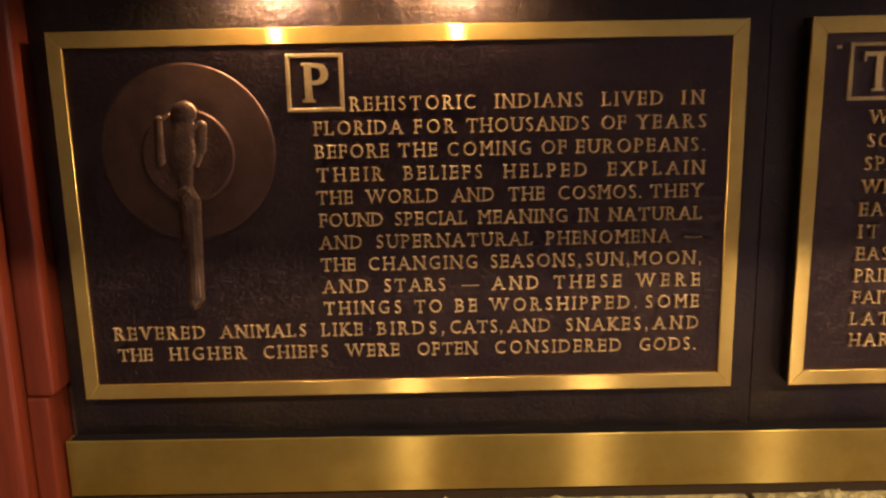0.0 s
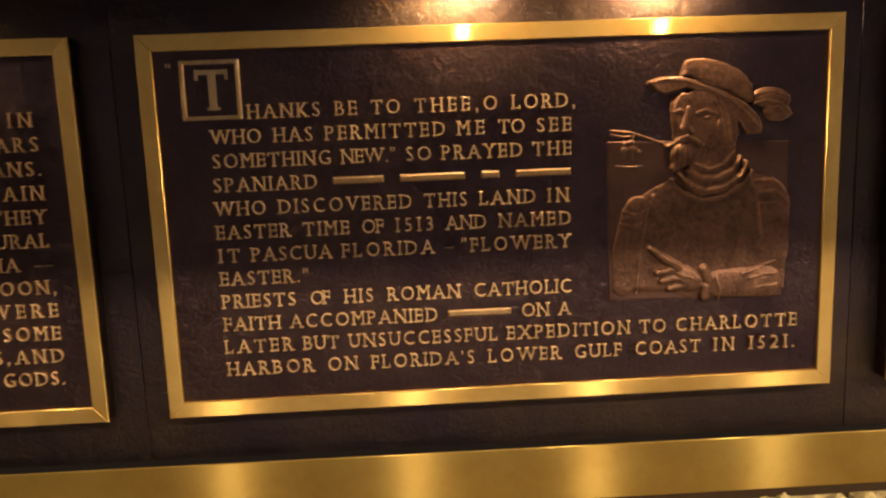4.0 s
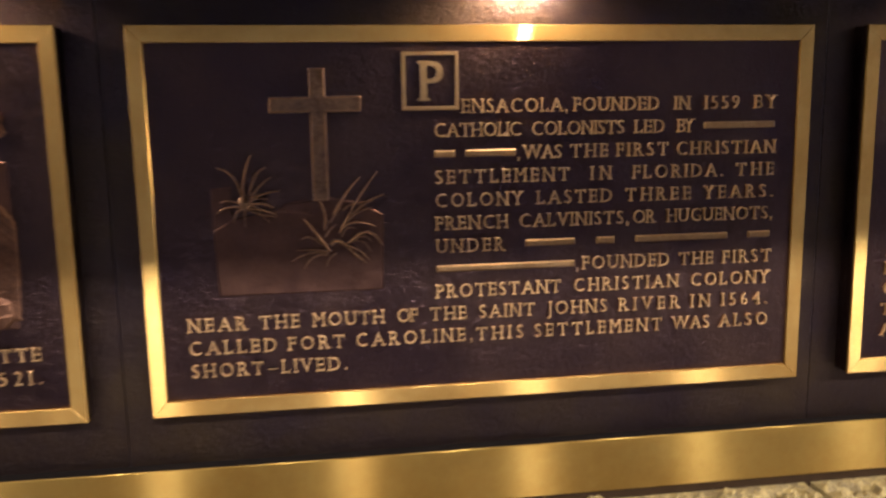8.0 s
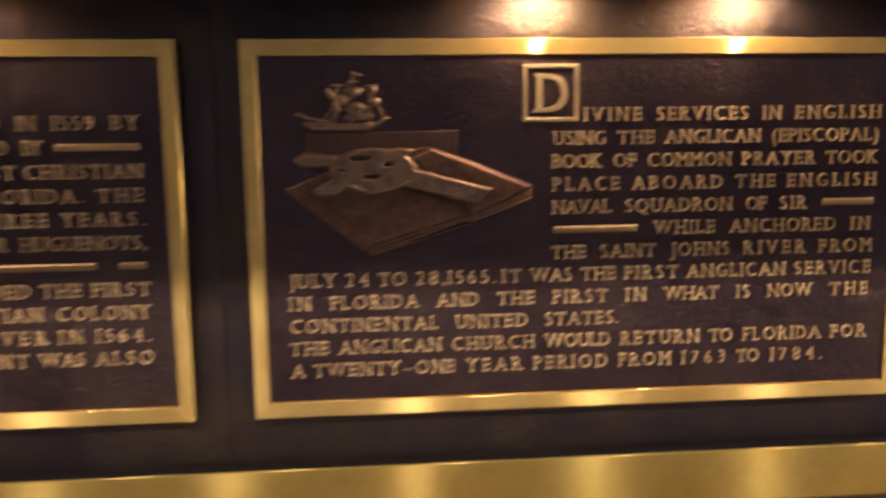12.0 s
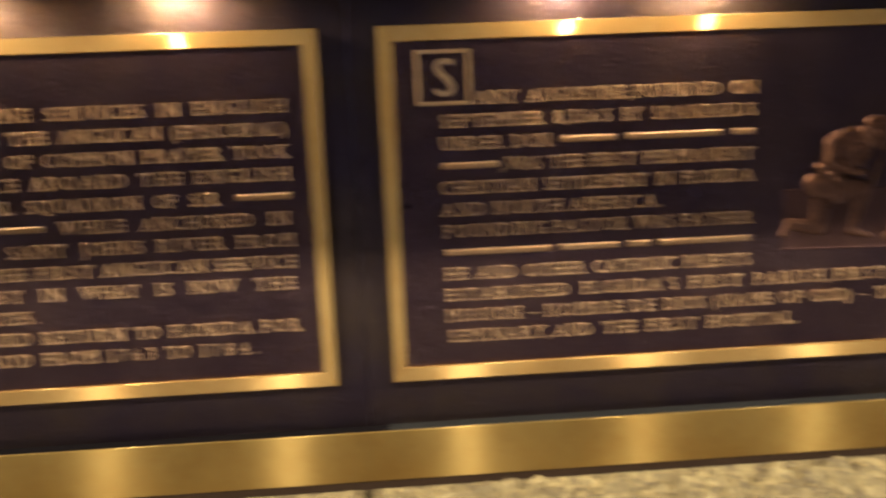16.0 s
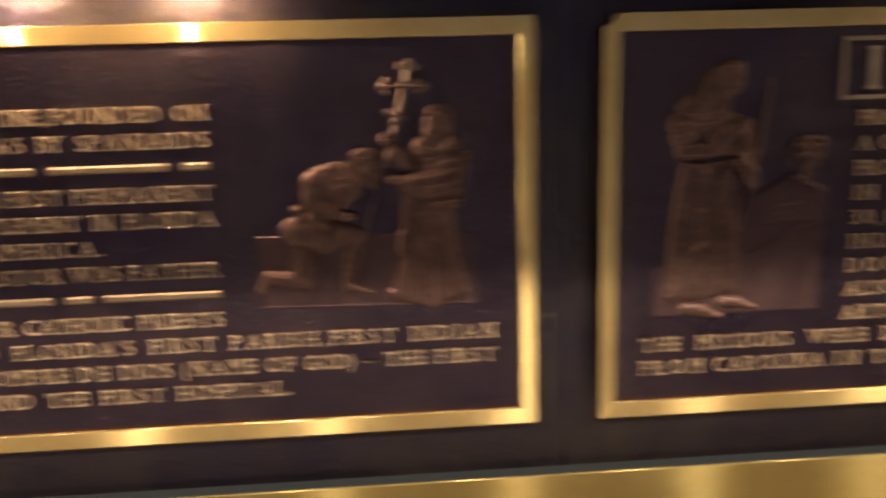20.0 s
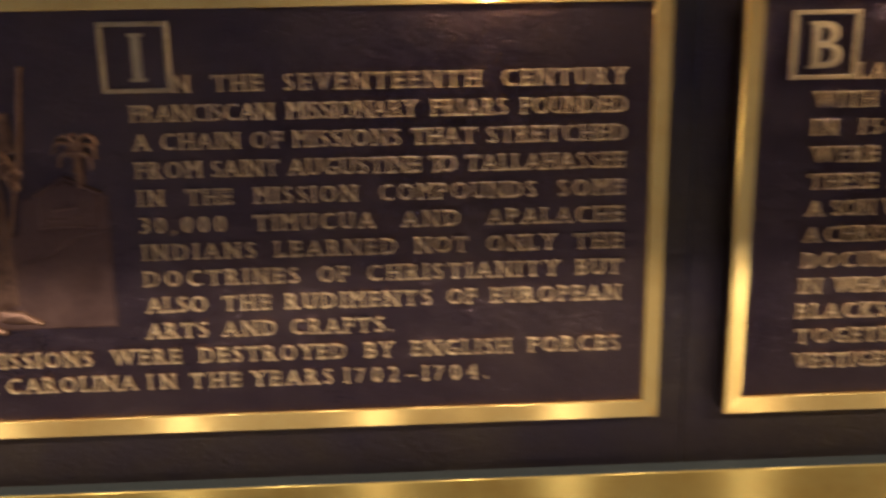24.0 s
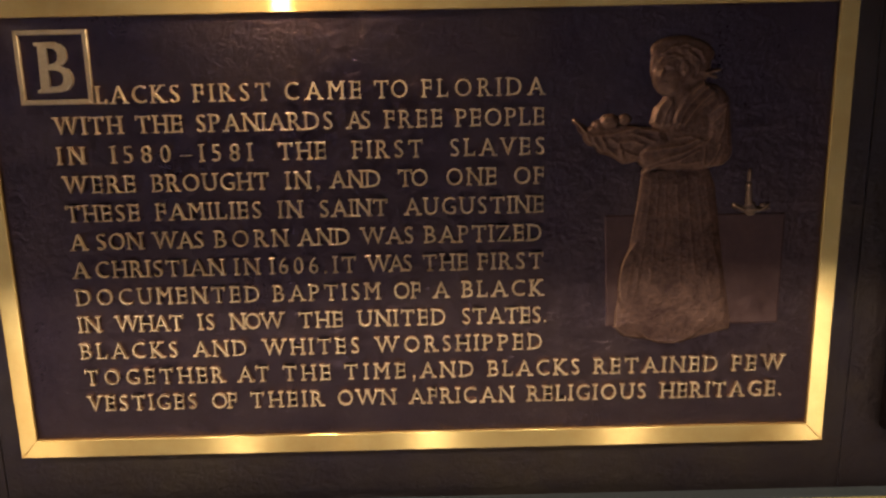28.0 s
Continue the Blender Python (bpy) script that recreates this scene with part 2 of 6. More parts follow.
# ---- building blocks ----
def put(name, bm, mat, parent=None, label="", smooth=False):
    """Links a bmesh as one mesh object, under a thing if one is given."""
    mesh = bpy.data.meshes.new(name)
    bmesh.ops.recalc_face_normals(bm, faces=bm.faces)
    bm.to_mesh(mesh)
    bm.free()
    mesh.materials.append(mat)
    for p in mesh.polygons:
        p.use_smooth = smooth
    ob = new(name, mesh)
    if parent is not None:
        ob.parent = parent
        ob.matrix_parent_inverse = parent.matrix_basis.inverted()
    if label:
        ob["label"] = label
    return ob


def empty(name, at, label, category, group="", kind=""):
    ob = new(name)
    ob.location = at
    return tagged(ob, label, category, group, kind)


def box(bm, x0, x1, y0, y1, z0, z1, bevel=0.0, steps=1):
    made = bmesh.ops.create_cube(bm, size=1.0, matrix=Matrix.LocRotScale(((x0 + x1) / 2, (y0 + y1) / 2, (z0 + z1) / 2), None, (x1 - x0, y1 - y0, z1 - z0)))
    if bevel:
        edges = {e for v in made["verts"] for e in v.link_edges}
        bmesh.ops.bevel(bm, geom=list(edges), offset=bevel, segments=steps, affect="EDGES", profile=0.6)
    return bm


def shrunk(poly, by):
    """A convex polygon (counter-clockwise) drawn in by a margin."""
    n, out = len(poly), []
    for i in range(n):
        p, q, r = (Vector(poly[(i + k) % n]) for k in (-1, 0, 1))
        a, b = (q - p).normalized(), (r - q).normalized()
        na, nb = Vector((-a.y, a.x)), Vector((-b.y, b.x))
        out.append(tuple(q + (na + nb) * (by / max(0.2, 1 + na.dot(nb)))))
    return out


def slab(bm, poly, front, back, bevel):
    """An upright plate with the outline poly (x, z), its face at y = front."""
    rings = [[bm.verts.new((x, back, z)) for x, z in poly], [bm.verts.new((x, front + bevel, z)) for x, z in poly],
             [bm.verts.new((x, front, z)) for x, z in shrunk(poly, bevel)]]
    for a, b in zip(rings, rings[1:]):
        for i in range(len(poly)):
            j = (i + 1) % len(poly)
            bm.faces.new((a[i], a[j], b[j], b[i]))
    bm.faces.new(rings[0])
    bm.faces.new(rings[-1])
    return bm


def tube(bm, points, radii, sides=10):
    """A round bar through points, with a radius at each."""
    rings = []
    for i, (p, r) in enumerate(zip(points, radii)):
        p = Vector(p)
        way = (Vector(points[min(i + 1, len(points) - 1)]) - Vector(points[max(i - 1, 0)])).normalized()
        side = way.orthogonal().normalized() if not rings else (side - way * side.dot(way)).normalized()
        up = way.cross(side)
        rings.append([bm.verts.new(p + (side * math.cos(a) + up * math.sin(a)) * r) for a in [2 * math.pi * k / sides for k in range(sides)]])
    for a, b in zip(rings, rings[1:]):
        for i in range(sides):
            bm.faces.new((a[i], a[(i + 1) % sides], b[(i + 1) % sides], b[i]))
    bm.faces.new(rings[0])
    bm.faces.new(rings[-1])
    return bm


def rough_block(x0, x1, y0, y1, z0, z1, cell, deep, seed):
    """A stone with a hammered top and face, as one closed grid."""
    nx, ny, nz = max(2, int((x1 - x0) / cell)), max(2, int((y1 - y0) / cell)), max(2, int((z1 - z0) / cell / 2))
    # profile from the back of the top, over the front edge, down the face
    path = [(y1 + (y0 - y1) * i / ny, z1) for i in range(ny + 1)] + [(y0, z1 + (z0 - z1) * i / nz) for i in range(1, nz + 1)]
    verts, faces = [], []
    for i in range(nx + 1):
        x = x0 + (x1 - x0) * i / nx
        edge_x = min(1.0, min(i, nx - i) / 3)
        for k, (y, z) in enumerate(path):
            p = Vector((x * 1.0 + seed, y, z))
            h = noise.noise(p * 36) * 0.95 + (0.5 - abs(noise.noise(p * 62)) * 1.6) * 0.65 + noise.noise(p * 150) * 0.35 + noise.noise(p * 14) * 0.6
            edge = edge_x * min(1.0, k / 5)
            round_off = 0.012 * math.exp(-(((k - ny) * cell) / 0.018) ** 2)
            if k <= ny:
                verts.append((x, y + (round_off if k > ny - 6 else 0) * 0.6, z + deep * h * edge - round_off))
            else:
                verts.append((x, y - deep * h * edge + round_off, z))
    n = len(path)
    for i in range(nx):
        for k in range(n - 1):
            a = i * n + k
            faces.append((a, a + n, a + n + 1, a + 1))
    back = len(verts)
    for i in range(nx + 1):
        verts.append((x0 + (x1 - x0) * i / nx, y1, z0))
    for i in range(nx):
        faces.append((i * n, back + i, back + i + 1, (i + 1) * n))
        faces.append((back + i, i * n + n - 1, (i + 1) * n + n - 1, back + i + 1))
    faces.append([k for k in range(n)] + [back])
    faces.append([nx * n + k for k in range(n - 1, -1, -1)] + [back + nx])
    bm = bmesh.new()
    vs = [bm.verts.new(v) for v in verts]
    for f in faces:
        bm.faces.new([vs[i] for i in f])
    return bm


# ---- the large structure ----
ROOM_W, ROOM_E, CEILING = -2.6, EAST + 1.6, 2.97
tagged(put("floor", box(bmesh.new(), ROOM_W, ROOM_E, FAR - 0.2, FACE + 0.4, -0.12, 0.0), FLOOR_STONE), "grey-brown stone floor of the passage", "floor", kind="structure")
tagged(put("ceiling", box(bmesh.new(), ROOM_W, ROOM_E, FAR - 0.2, FACE + 0.4, CEILING, CEILING + 0.1), PLASTER), "unseen pale ceiling over the passage, to bounce light", "ceiling", kind="structure")
tagged(put("wall_north", box(bmesh.new(), ROOM_W, ROOM_E, PANEL + 0.02, PANEL + 0.2, 0.004, CEILING - 0.004), DARK_WOOD), "dark wall that carries the bronze panels", "wall", kind="structure")
tagged(put("wall_south", box(bmesh.new(), ROOM_W, ROOM_E, FAR - 0.2, FAR, 0.004, CEILING - 0.004), BLUE_BOUNCE), "unseen wall across the passage, blue to tint bounced light", "wall", kind="structure")
tagged(put("wall_west", box(bmesh.new(), ROOM_W - 0.15, ROOM_W - 0.003, FAR, PANEL + 0.017, 0.004, CEILING - 0.004), DARK_WOOD), "dark end wall of the passage", "wall", kind="structure")
tagged(put("wall_east", box(bmesh.new(), ROOM_E + 0.003, ROOM_E + 0.15, FAR, PANEL + 0.017, 0.004, CEILING - 0.004), DARK_WOOD), "dark end wall of the passage", "wall", kind="structure")

tagged(put("soffit", box(bmesh.new(), ROOM_W, ROOM_E, SOFFIT_Y, PANEL + 0.017, SOFFIT_Z, SOFFIT_Z + 0.22), PLASTER), "plastered low soffit over the plaques", "soffit", kind="structure")

# bronze back panels, one behind each plaque, and one narrow end piece
for k in range(COUNT):
    a, b = PITCH * k - PITCH / 2, PITCH * k + PITCH / 2
    a = WEST if k == 0 else a
    bm = bmesh.new()
    slab(bm, [(a + 0.0002, 1.06), (b - 0.0002, 1.06), (b - 0.0002, 1.92), (a + 0.0002, 1.92)], PANEL, PANEL + 0.018, 0.0006)
    tagged(put("bronze_panel", bm, PANEL_HIDE), "dark patinated bronze wall panel with a creased hide texture", "wall panel", "bronze panels behind the plaques", "structure")

# brass rail under the plaques
RAIL_Y = PANEL - 0.019
rail = empty("brass_rail", ((WEST + EAST) / 2, RAIL_Y, 1.06), "brushed brass rail running along under the plaques", "rail", kind="structure")
bm = bmesh.new()
slab(bm, [(WEST - 0.006, 1.0625), (1.4, 1.058), (EAST, 1.058), (EAST, 1.1240), (1.4, 1.1245), (WEST - 0.006, 1.1345)], RAIL_Y, PANEL - 0.0005, 0.0008)
put("rail_bar", bm, BRASS_RAIL, rail)
bm = bmesh.new()
for a, b, za, zb in ((WEST, 1.4, 1.1347, 1.1247), (1.4, 2.93, 1.1247, 1.12445)):
    slab(bm, [(a, za), (b, zb), (b, zb + 0.0005), (a, za + 0.0005)], RAIL_Y + 0.0016, PANEL - 0.0006, 0.0001)
put("rail_top", bm, RAIL_SHADE, rail, "top of the rail, coloured near black for shade")
bm = slab(bmesh.new(), [(2.9302, 1.12445), (EAST, 1.1242), (EAST, 1.1256), (2.9302, 1.1258)], RAIL_Y + 0.0014, PANEL - 0.0006, 0.0001)
put("rail_top", bm, RAIL_DUST, rail, "dull dusty top of the rail")

# granite course under the rail, a block to each plaque
course = empty("granite_course", ((WEST + EAST) / 2, FACE, 0.8), "rough-hewn granite course under the brass rail", "stone course", kind="structure")
JOINTS = [WEST - 0.02] + [0.414 + 0.8285 * k for k in range(COUNT - 1)] + [EAST]
for k, (a, b) in enumerate(zip(JOINTS, JOINTS[1:])):
    put("granite_block", rough_block(a + 0.0048, b - 0.0048, FACE - 0.16, FACE + 0.012, 0.75, 1.046, 0.004, 0.0165, k * 3.7), GRANITE, course)
put("mortar", box(bmesh.new(), WEST - 0.02, EAST, FACE - 0.13, FACE + 0.02, 0.74, 1.030), JOINT_SHADE, course)
# dark strip that paints the shadowed band between rail and granite
put("bedding_shade", box(bmesh.new(), WEST - 0.01, EAST, RAIL_Y + 0.004, PANEL - 0.001, 1.030, 1.0575), JOINT_SHADE, course)
tagged(put("granite_plinth", box(bmesh.new(), WEST - 0.02, EAST, FACE - 0.12, PANEL + 0.017, 0.0, 0.74, 0.004), GRANITE), "granite plinth under the rough-hewn course", "plinth", kind="structure")

# mahogany door case at the west end
case = empty("wooden_pilaster", (WEST - 0.2, FACE, 0.0), "red mahogany pilaster with a fluted edge beside the plaques", "pilaster", kind="structure")
put("shaft", box(bmesh.new(), WEST - 0.60, WEST - 0.085, FACE - 0.055, PANEL + 0.017, 0.0, SOFFIT_Z - 0.003, 0.006, 2), MAHOGANY, case)
put("bead", box(bmesh.new(), WEST - 0.084, WEST - 0.036, FACE - 0.035, PANEL + 0.017, 0.0, SOFFIT_Z - 0.003, 0.010, 3), MAHOGANY, case)
put("edge_moulding", box(bmesh.new(), WEST - 0.035, WEST - 0.002, FACE - 0.012, PANEL + 0.017, 1.20, SOFFIT_Z - 0.003, 0.006, 3), MAHOGANY, case)
put("edge_base", box(bmesh.new(), WEST - 0.035, WEST - 0.010, FACE - 0.012, PANEL + 0.017, 0.0, 1.199, 0.003, 2), MAHOGANY, case)

# brass valance over the plaques, with the bulbs behind it
valance = empty("brass_valance", ((WEST + EAST) / 2, VAL_Y, VAL_Z), "brass valance that hides the bulbs above the plaques", "light valance", kind="structure")
bm = bmesh.new()
slab(bm, [(WEST, VAL_Z), (EAST, VAL_Z), (EAST, 1.80), (WEST, 1.80)], VAL_Y - 0.004, VAL_Y, 0.001)
put("front_strip", bm, BRASS_X, valance)
put("top_board", box(bmesh.new(), WEST, EAST, VAL_Y + 0.0005, PANEL - 0.001, 1.786, 1.799), BLACK_METAL, valance)
for bx in BULBS:
    thing = empty("bulb", (bx, BULB_Y, 1.786), "small clear bulb in a black socket behind the valance", "light bulb", "bulbs behind the valance")
    put("socket", tube(bmesh.new(), [(bx, BULB_Y, 1.786), (bx, BULB_Y, 1.732)], [0.011, 0.011], 12), BLACK_METAL, thing)
    put("glass", tube(bmesh.new(), [(bx, BULB_Y, 1.732 - d) for d in (0, 0.004, 0.012, 0.019, 0.0225)], [0.006, 0.009, 0.0115, 0.008, 0.002], 12), GLOW, thing, smooth=True)
for hx in (0.203, 2.32):
    arc = [(hx + 0.010 * math.cos(a), VAL_Y + 0.006, VAL_Z + 0.004 - 0.009 * math.sin(a)) for a in [math.pi * (-0.25 + 1.5 * i / 12) for i in range(13)]]
    tagged(put("cup_hook", tube(bmesh.new(), [(hx, VAL_Y + 0.006, 1.785)] + [(hx, VAL_Y + 0.006, 1.69)] + arc, [0.0016] * 15, 8), BRASS_X, smooth=True), "small brass hook hanging behind the valance", "hook", "hooks behind the valance")
for fx in SPOTS:
    can = empty("ceiling_spot", (fx, LAMP_Y - 0.01, CEILING), "round black spot lamp under the hall ceiling", "ceiling lamp", "spot lamps along the ceiling")
    put("can", tube(bmesh.new(), [(fx, LAMP_Y - 0.05, CEILING), (fx, LAMP_Y - 0.05, CEILING - 0.03), (fx, LAMP_Y - 0.008, LAMP_Z + 0.010)], [0.02, 0.045, 0.05], 16), BLACK_METAL, can)


# ---- raised lettering, from the built-in font with small serifs added ----
CAP, SLIM, STEM = 0.682, 0.88, 0.012
NO_TOP, NO_FOOT = "A4", "VWJU"
GLYPHS = {}
CHANCE = random.Random(7)


def glyph(ch, heavy=False):
    """Outline faces of one character, cap height 1: (vertices, faces, left, right), as a raised solid of depth 1."""
    if (ch, heavy) in GLYPHS:
        return GLYPHS[ch, heavy]
    cu = bpy.data.curves.new("glyph", "FONT")
    cu.body, cu.resolution_u, cu.fill_mode = ch, 3, "NONE"
    ob = new("glyph", cu)
    flat = ob.evaluated_get(bpy.context.evaluated_depsgraph_get()).to_mesh()
    corner = [Vector((v.co.x / CAP * SLIM, v.co.y / CAP)) for v in flat.vertices]
    ends = [(corner[e.vertices[0]], corner[e.vertices[1]]) for e in flat.edges]
    cu.fill_mode, cu.extrude, cu.bevel_depth, cu.bevel_resolution, cu.offset = "BOTH", 0.48 * CAP, 0.014, 1, -0.020 if heavy else -0.033
    bpy.context.view_layer.update()
    solid = ob.evaluated_get(bpy.context.evaluated_depsgraph_get()).to_mesh()
    # two passes a little apart make the upright strokes heavier than the level ones
    verts, faces = [], []
    for step, sink in ((-STEM, 0.0), (STEM, 0.015)) if not heavy else ((-0.034, 0.0), (0.034, 0.02)):
        n = len(verts)
        verts.extend((v.co.x / CAP * SLIM + step, v.co.y / CAP, v.co.z / CAP - sink) for v in solid.vertices)
        faces.extend(tuple(n + i for i in p.vertices) for p in solid.polygons)
    left, right = min(v[0] for v in verts), max(v[0] for v in verts)

    def bar(x0, x1, y0, y1):
        n = len(verts)
        for z, s in ((-0.5, 0.0), (0.44, 0.0), (0.48, 0.012)):
            verts.extend([(x0 + s, y0 + s, z), (x1 - s, y0 + s, z), (x1 - s, y1 - s, z), (x0 + s, y1 - s, z)])
        faces.append((n + 8, n + 9, n + 10, n + 11))
        for r in (n, n + 4):
            for i in range(4):
                faces.append((r + i, r + (i + 1) % 4, r + 4 + (i + 1) % 4, r + 4 + i))

    reach, thick = 0.095, 0.07
    if ch.isalpha() or ch in "147":
        for a, b in ends:
            lo, hi = min(a.x, b.x), max(a.x, b.x)
            if abs(a.y - b.y) < 0.004 and hi - lo > 0.05:
                foot, head = abs(a.y) < 0.02, abs(a.y - 1) < 0.03
                if not (foot or head) or (head and ch in NO_TOP) or (foot and ch in NO_FOOT):
                    continue
                if hi - lo > 0.26:
                    hi = lo + 0.10
                    if ch in "TZ27":
                        continue
                y0, y1 = (0.0, thick) if foot else (1 - thick, 1.0)
                bar(lo - reach, hi + reach, y0, y1)
            elif abs(a.x - b.x) < 0.012 and 0.08 < abs(a.y - b.y) < 0.17 and ch in "EFLTZ":
                y0, y1 = min(a.y, b.y), max(a.y, b.y)
                low, high = (y0 < 0.02), (y1 > 0.97)
                inner = reach * 1.3
                at = a.x - 0.022 if a.x > 0.3 else a.x - 0.022
                bar(at - 0.022, at + 0.044, y0 - (0 if low else inner * (1.0 if high else 0.5)), y1 + (0 if high else inner * (1.0 if low else 0.5)))
    bpy.data.objects.remove(ob)
    bpy.data.curves.remove(cu)
    GLYPHS[ch, heavy] = (verts, faces, left, right)
    return GLYPHS[ch, heavy]


def spell(name, text, x, z, size, parent, mat, deep, track, at_y):
    """One word (or initial) as one raised mesh; x is its left edge, z the base line. Returns the right edge."""
    verts, faces, pen = [], [], x
    for ch in text:
        v, f, lo, hi = glyph(ch, size > 0.03)
        n = len(verts)
        lean, tip = CHANCE.gauss(0, 0.030), CHANCE.gauss(0, 0.030)
        verts.extend((pen + (a - lo) * size, at_y - deep * (c + 0.5) + 0.0006 - ((a - lo - 0.35) * lean + (b - 0.5) * tip) * size * (c > 0), z + b * size) for a, b, c in v)
        faces.extend(tuple(n + i for i in p) for p in f)
        pen += (hi - lo) * size + track
    mesh = bpy.data.meshes.new(name)
    mesh.from_pydata(verts, [], faces)
    mesh.materials.append(mat)
    ob = new(name, mesh)
    ob.parent = parent
    ob.matrix_parent_inverse = parent.matrix_basis.inverted()
    return pen - track


def wide(text):
    return sum(glyph(c)[3] - glyph(c)[2] for c in text)


def bar(word, x, end, z, size, parent, mat, deep, at_y):
    """A word as one plain raised bar of its length."""
    tail = word[1:]
    if tail:
        spell("stop", tail, end - wide(tail) * size, z, size, parent, mat, deep, 0.0, at_y)
        end -= (wide(tail) + 0.12) * size
    bm = slab(bmesh.new(), [(x, z + 0.25 * size), (end, z + 0.25 * size), (end, z + 0.75 * size), (x, z + 0.75 * size)], at_y - deep * 0.7, at_y + 0.0005, 0.0016)
    put("word_bar", bm, BAR, parent, "plain raised brass bar")


def set_line(line, cx, z, size, parent, mat, at_y):
    """A line of words at their stops: one word space is found for the line, and each word is let out to fill its share."""
    text, stops = line.split(" | ")
    words, at = text.split(" "), [cx + float(v) / 1000 for v in stops.split(" ")]
    breaks = [0.4 if w[-1] == "," else 0.65 if w[-1] == "." else 1.0 for w in words[:-1]] + [0.0]
    rows = [((len(w) - 1) * size, b * size, b0 - a0 - wide(w) * size) for w, b, a0, b0 in zip(words, breaks, at, at[1:]) if w[0] != "~"]
    table = np.array(rows + [(size * 3, 0.0, 0.12 * size * 3), (0.0, size * 0.6, 0.55 * size * 0.6)])
    loose, space = np.linalg.lstsq(table[:, :2], table[:, 2], rcond=None)[0]
    loose, space = float(loose) * size, float(np.clip(space, 0.74, 1.9)) * size
    for w, b, a0, b0 in zip(words, breaks, at, at[1:]):
        end = b0 - b * space
        if w[0] == "~":
            bar(w, a0, end, z, size, parent, mat, 0.0044, at_y)
        else:
            spell("word", w, a0, z, size, parent, mat, 0.0044, min((end - a0 - wide(w) * size) / max(1, len(w) - 1), max(loose, 0.08 * size) * 1.5), at_y)


# ---- the plaques ----
TOP_LINE, LEAD, LETTER_TALL = 0.1197, 0.02582, 0.0152
PLATE_Y = FACE + 0.0038
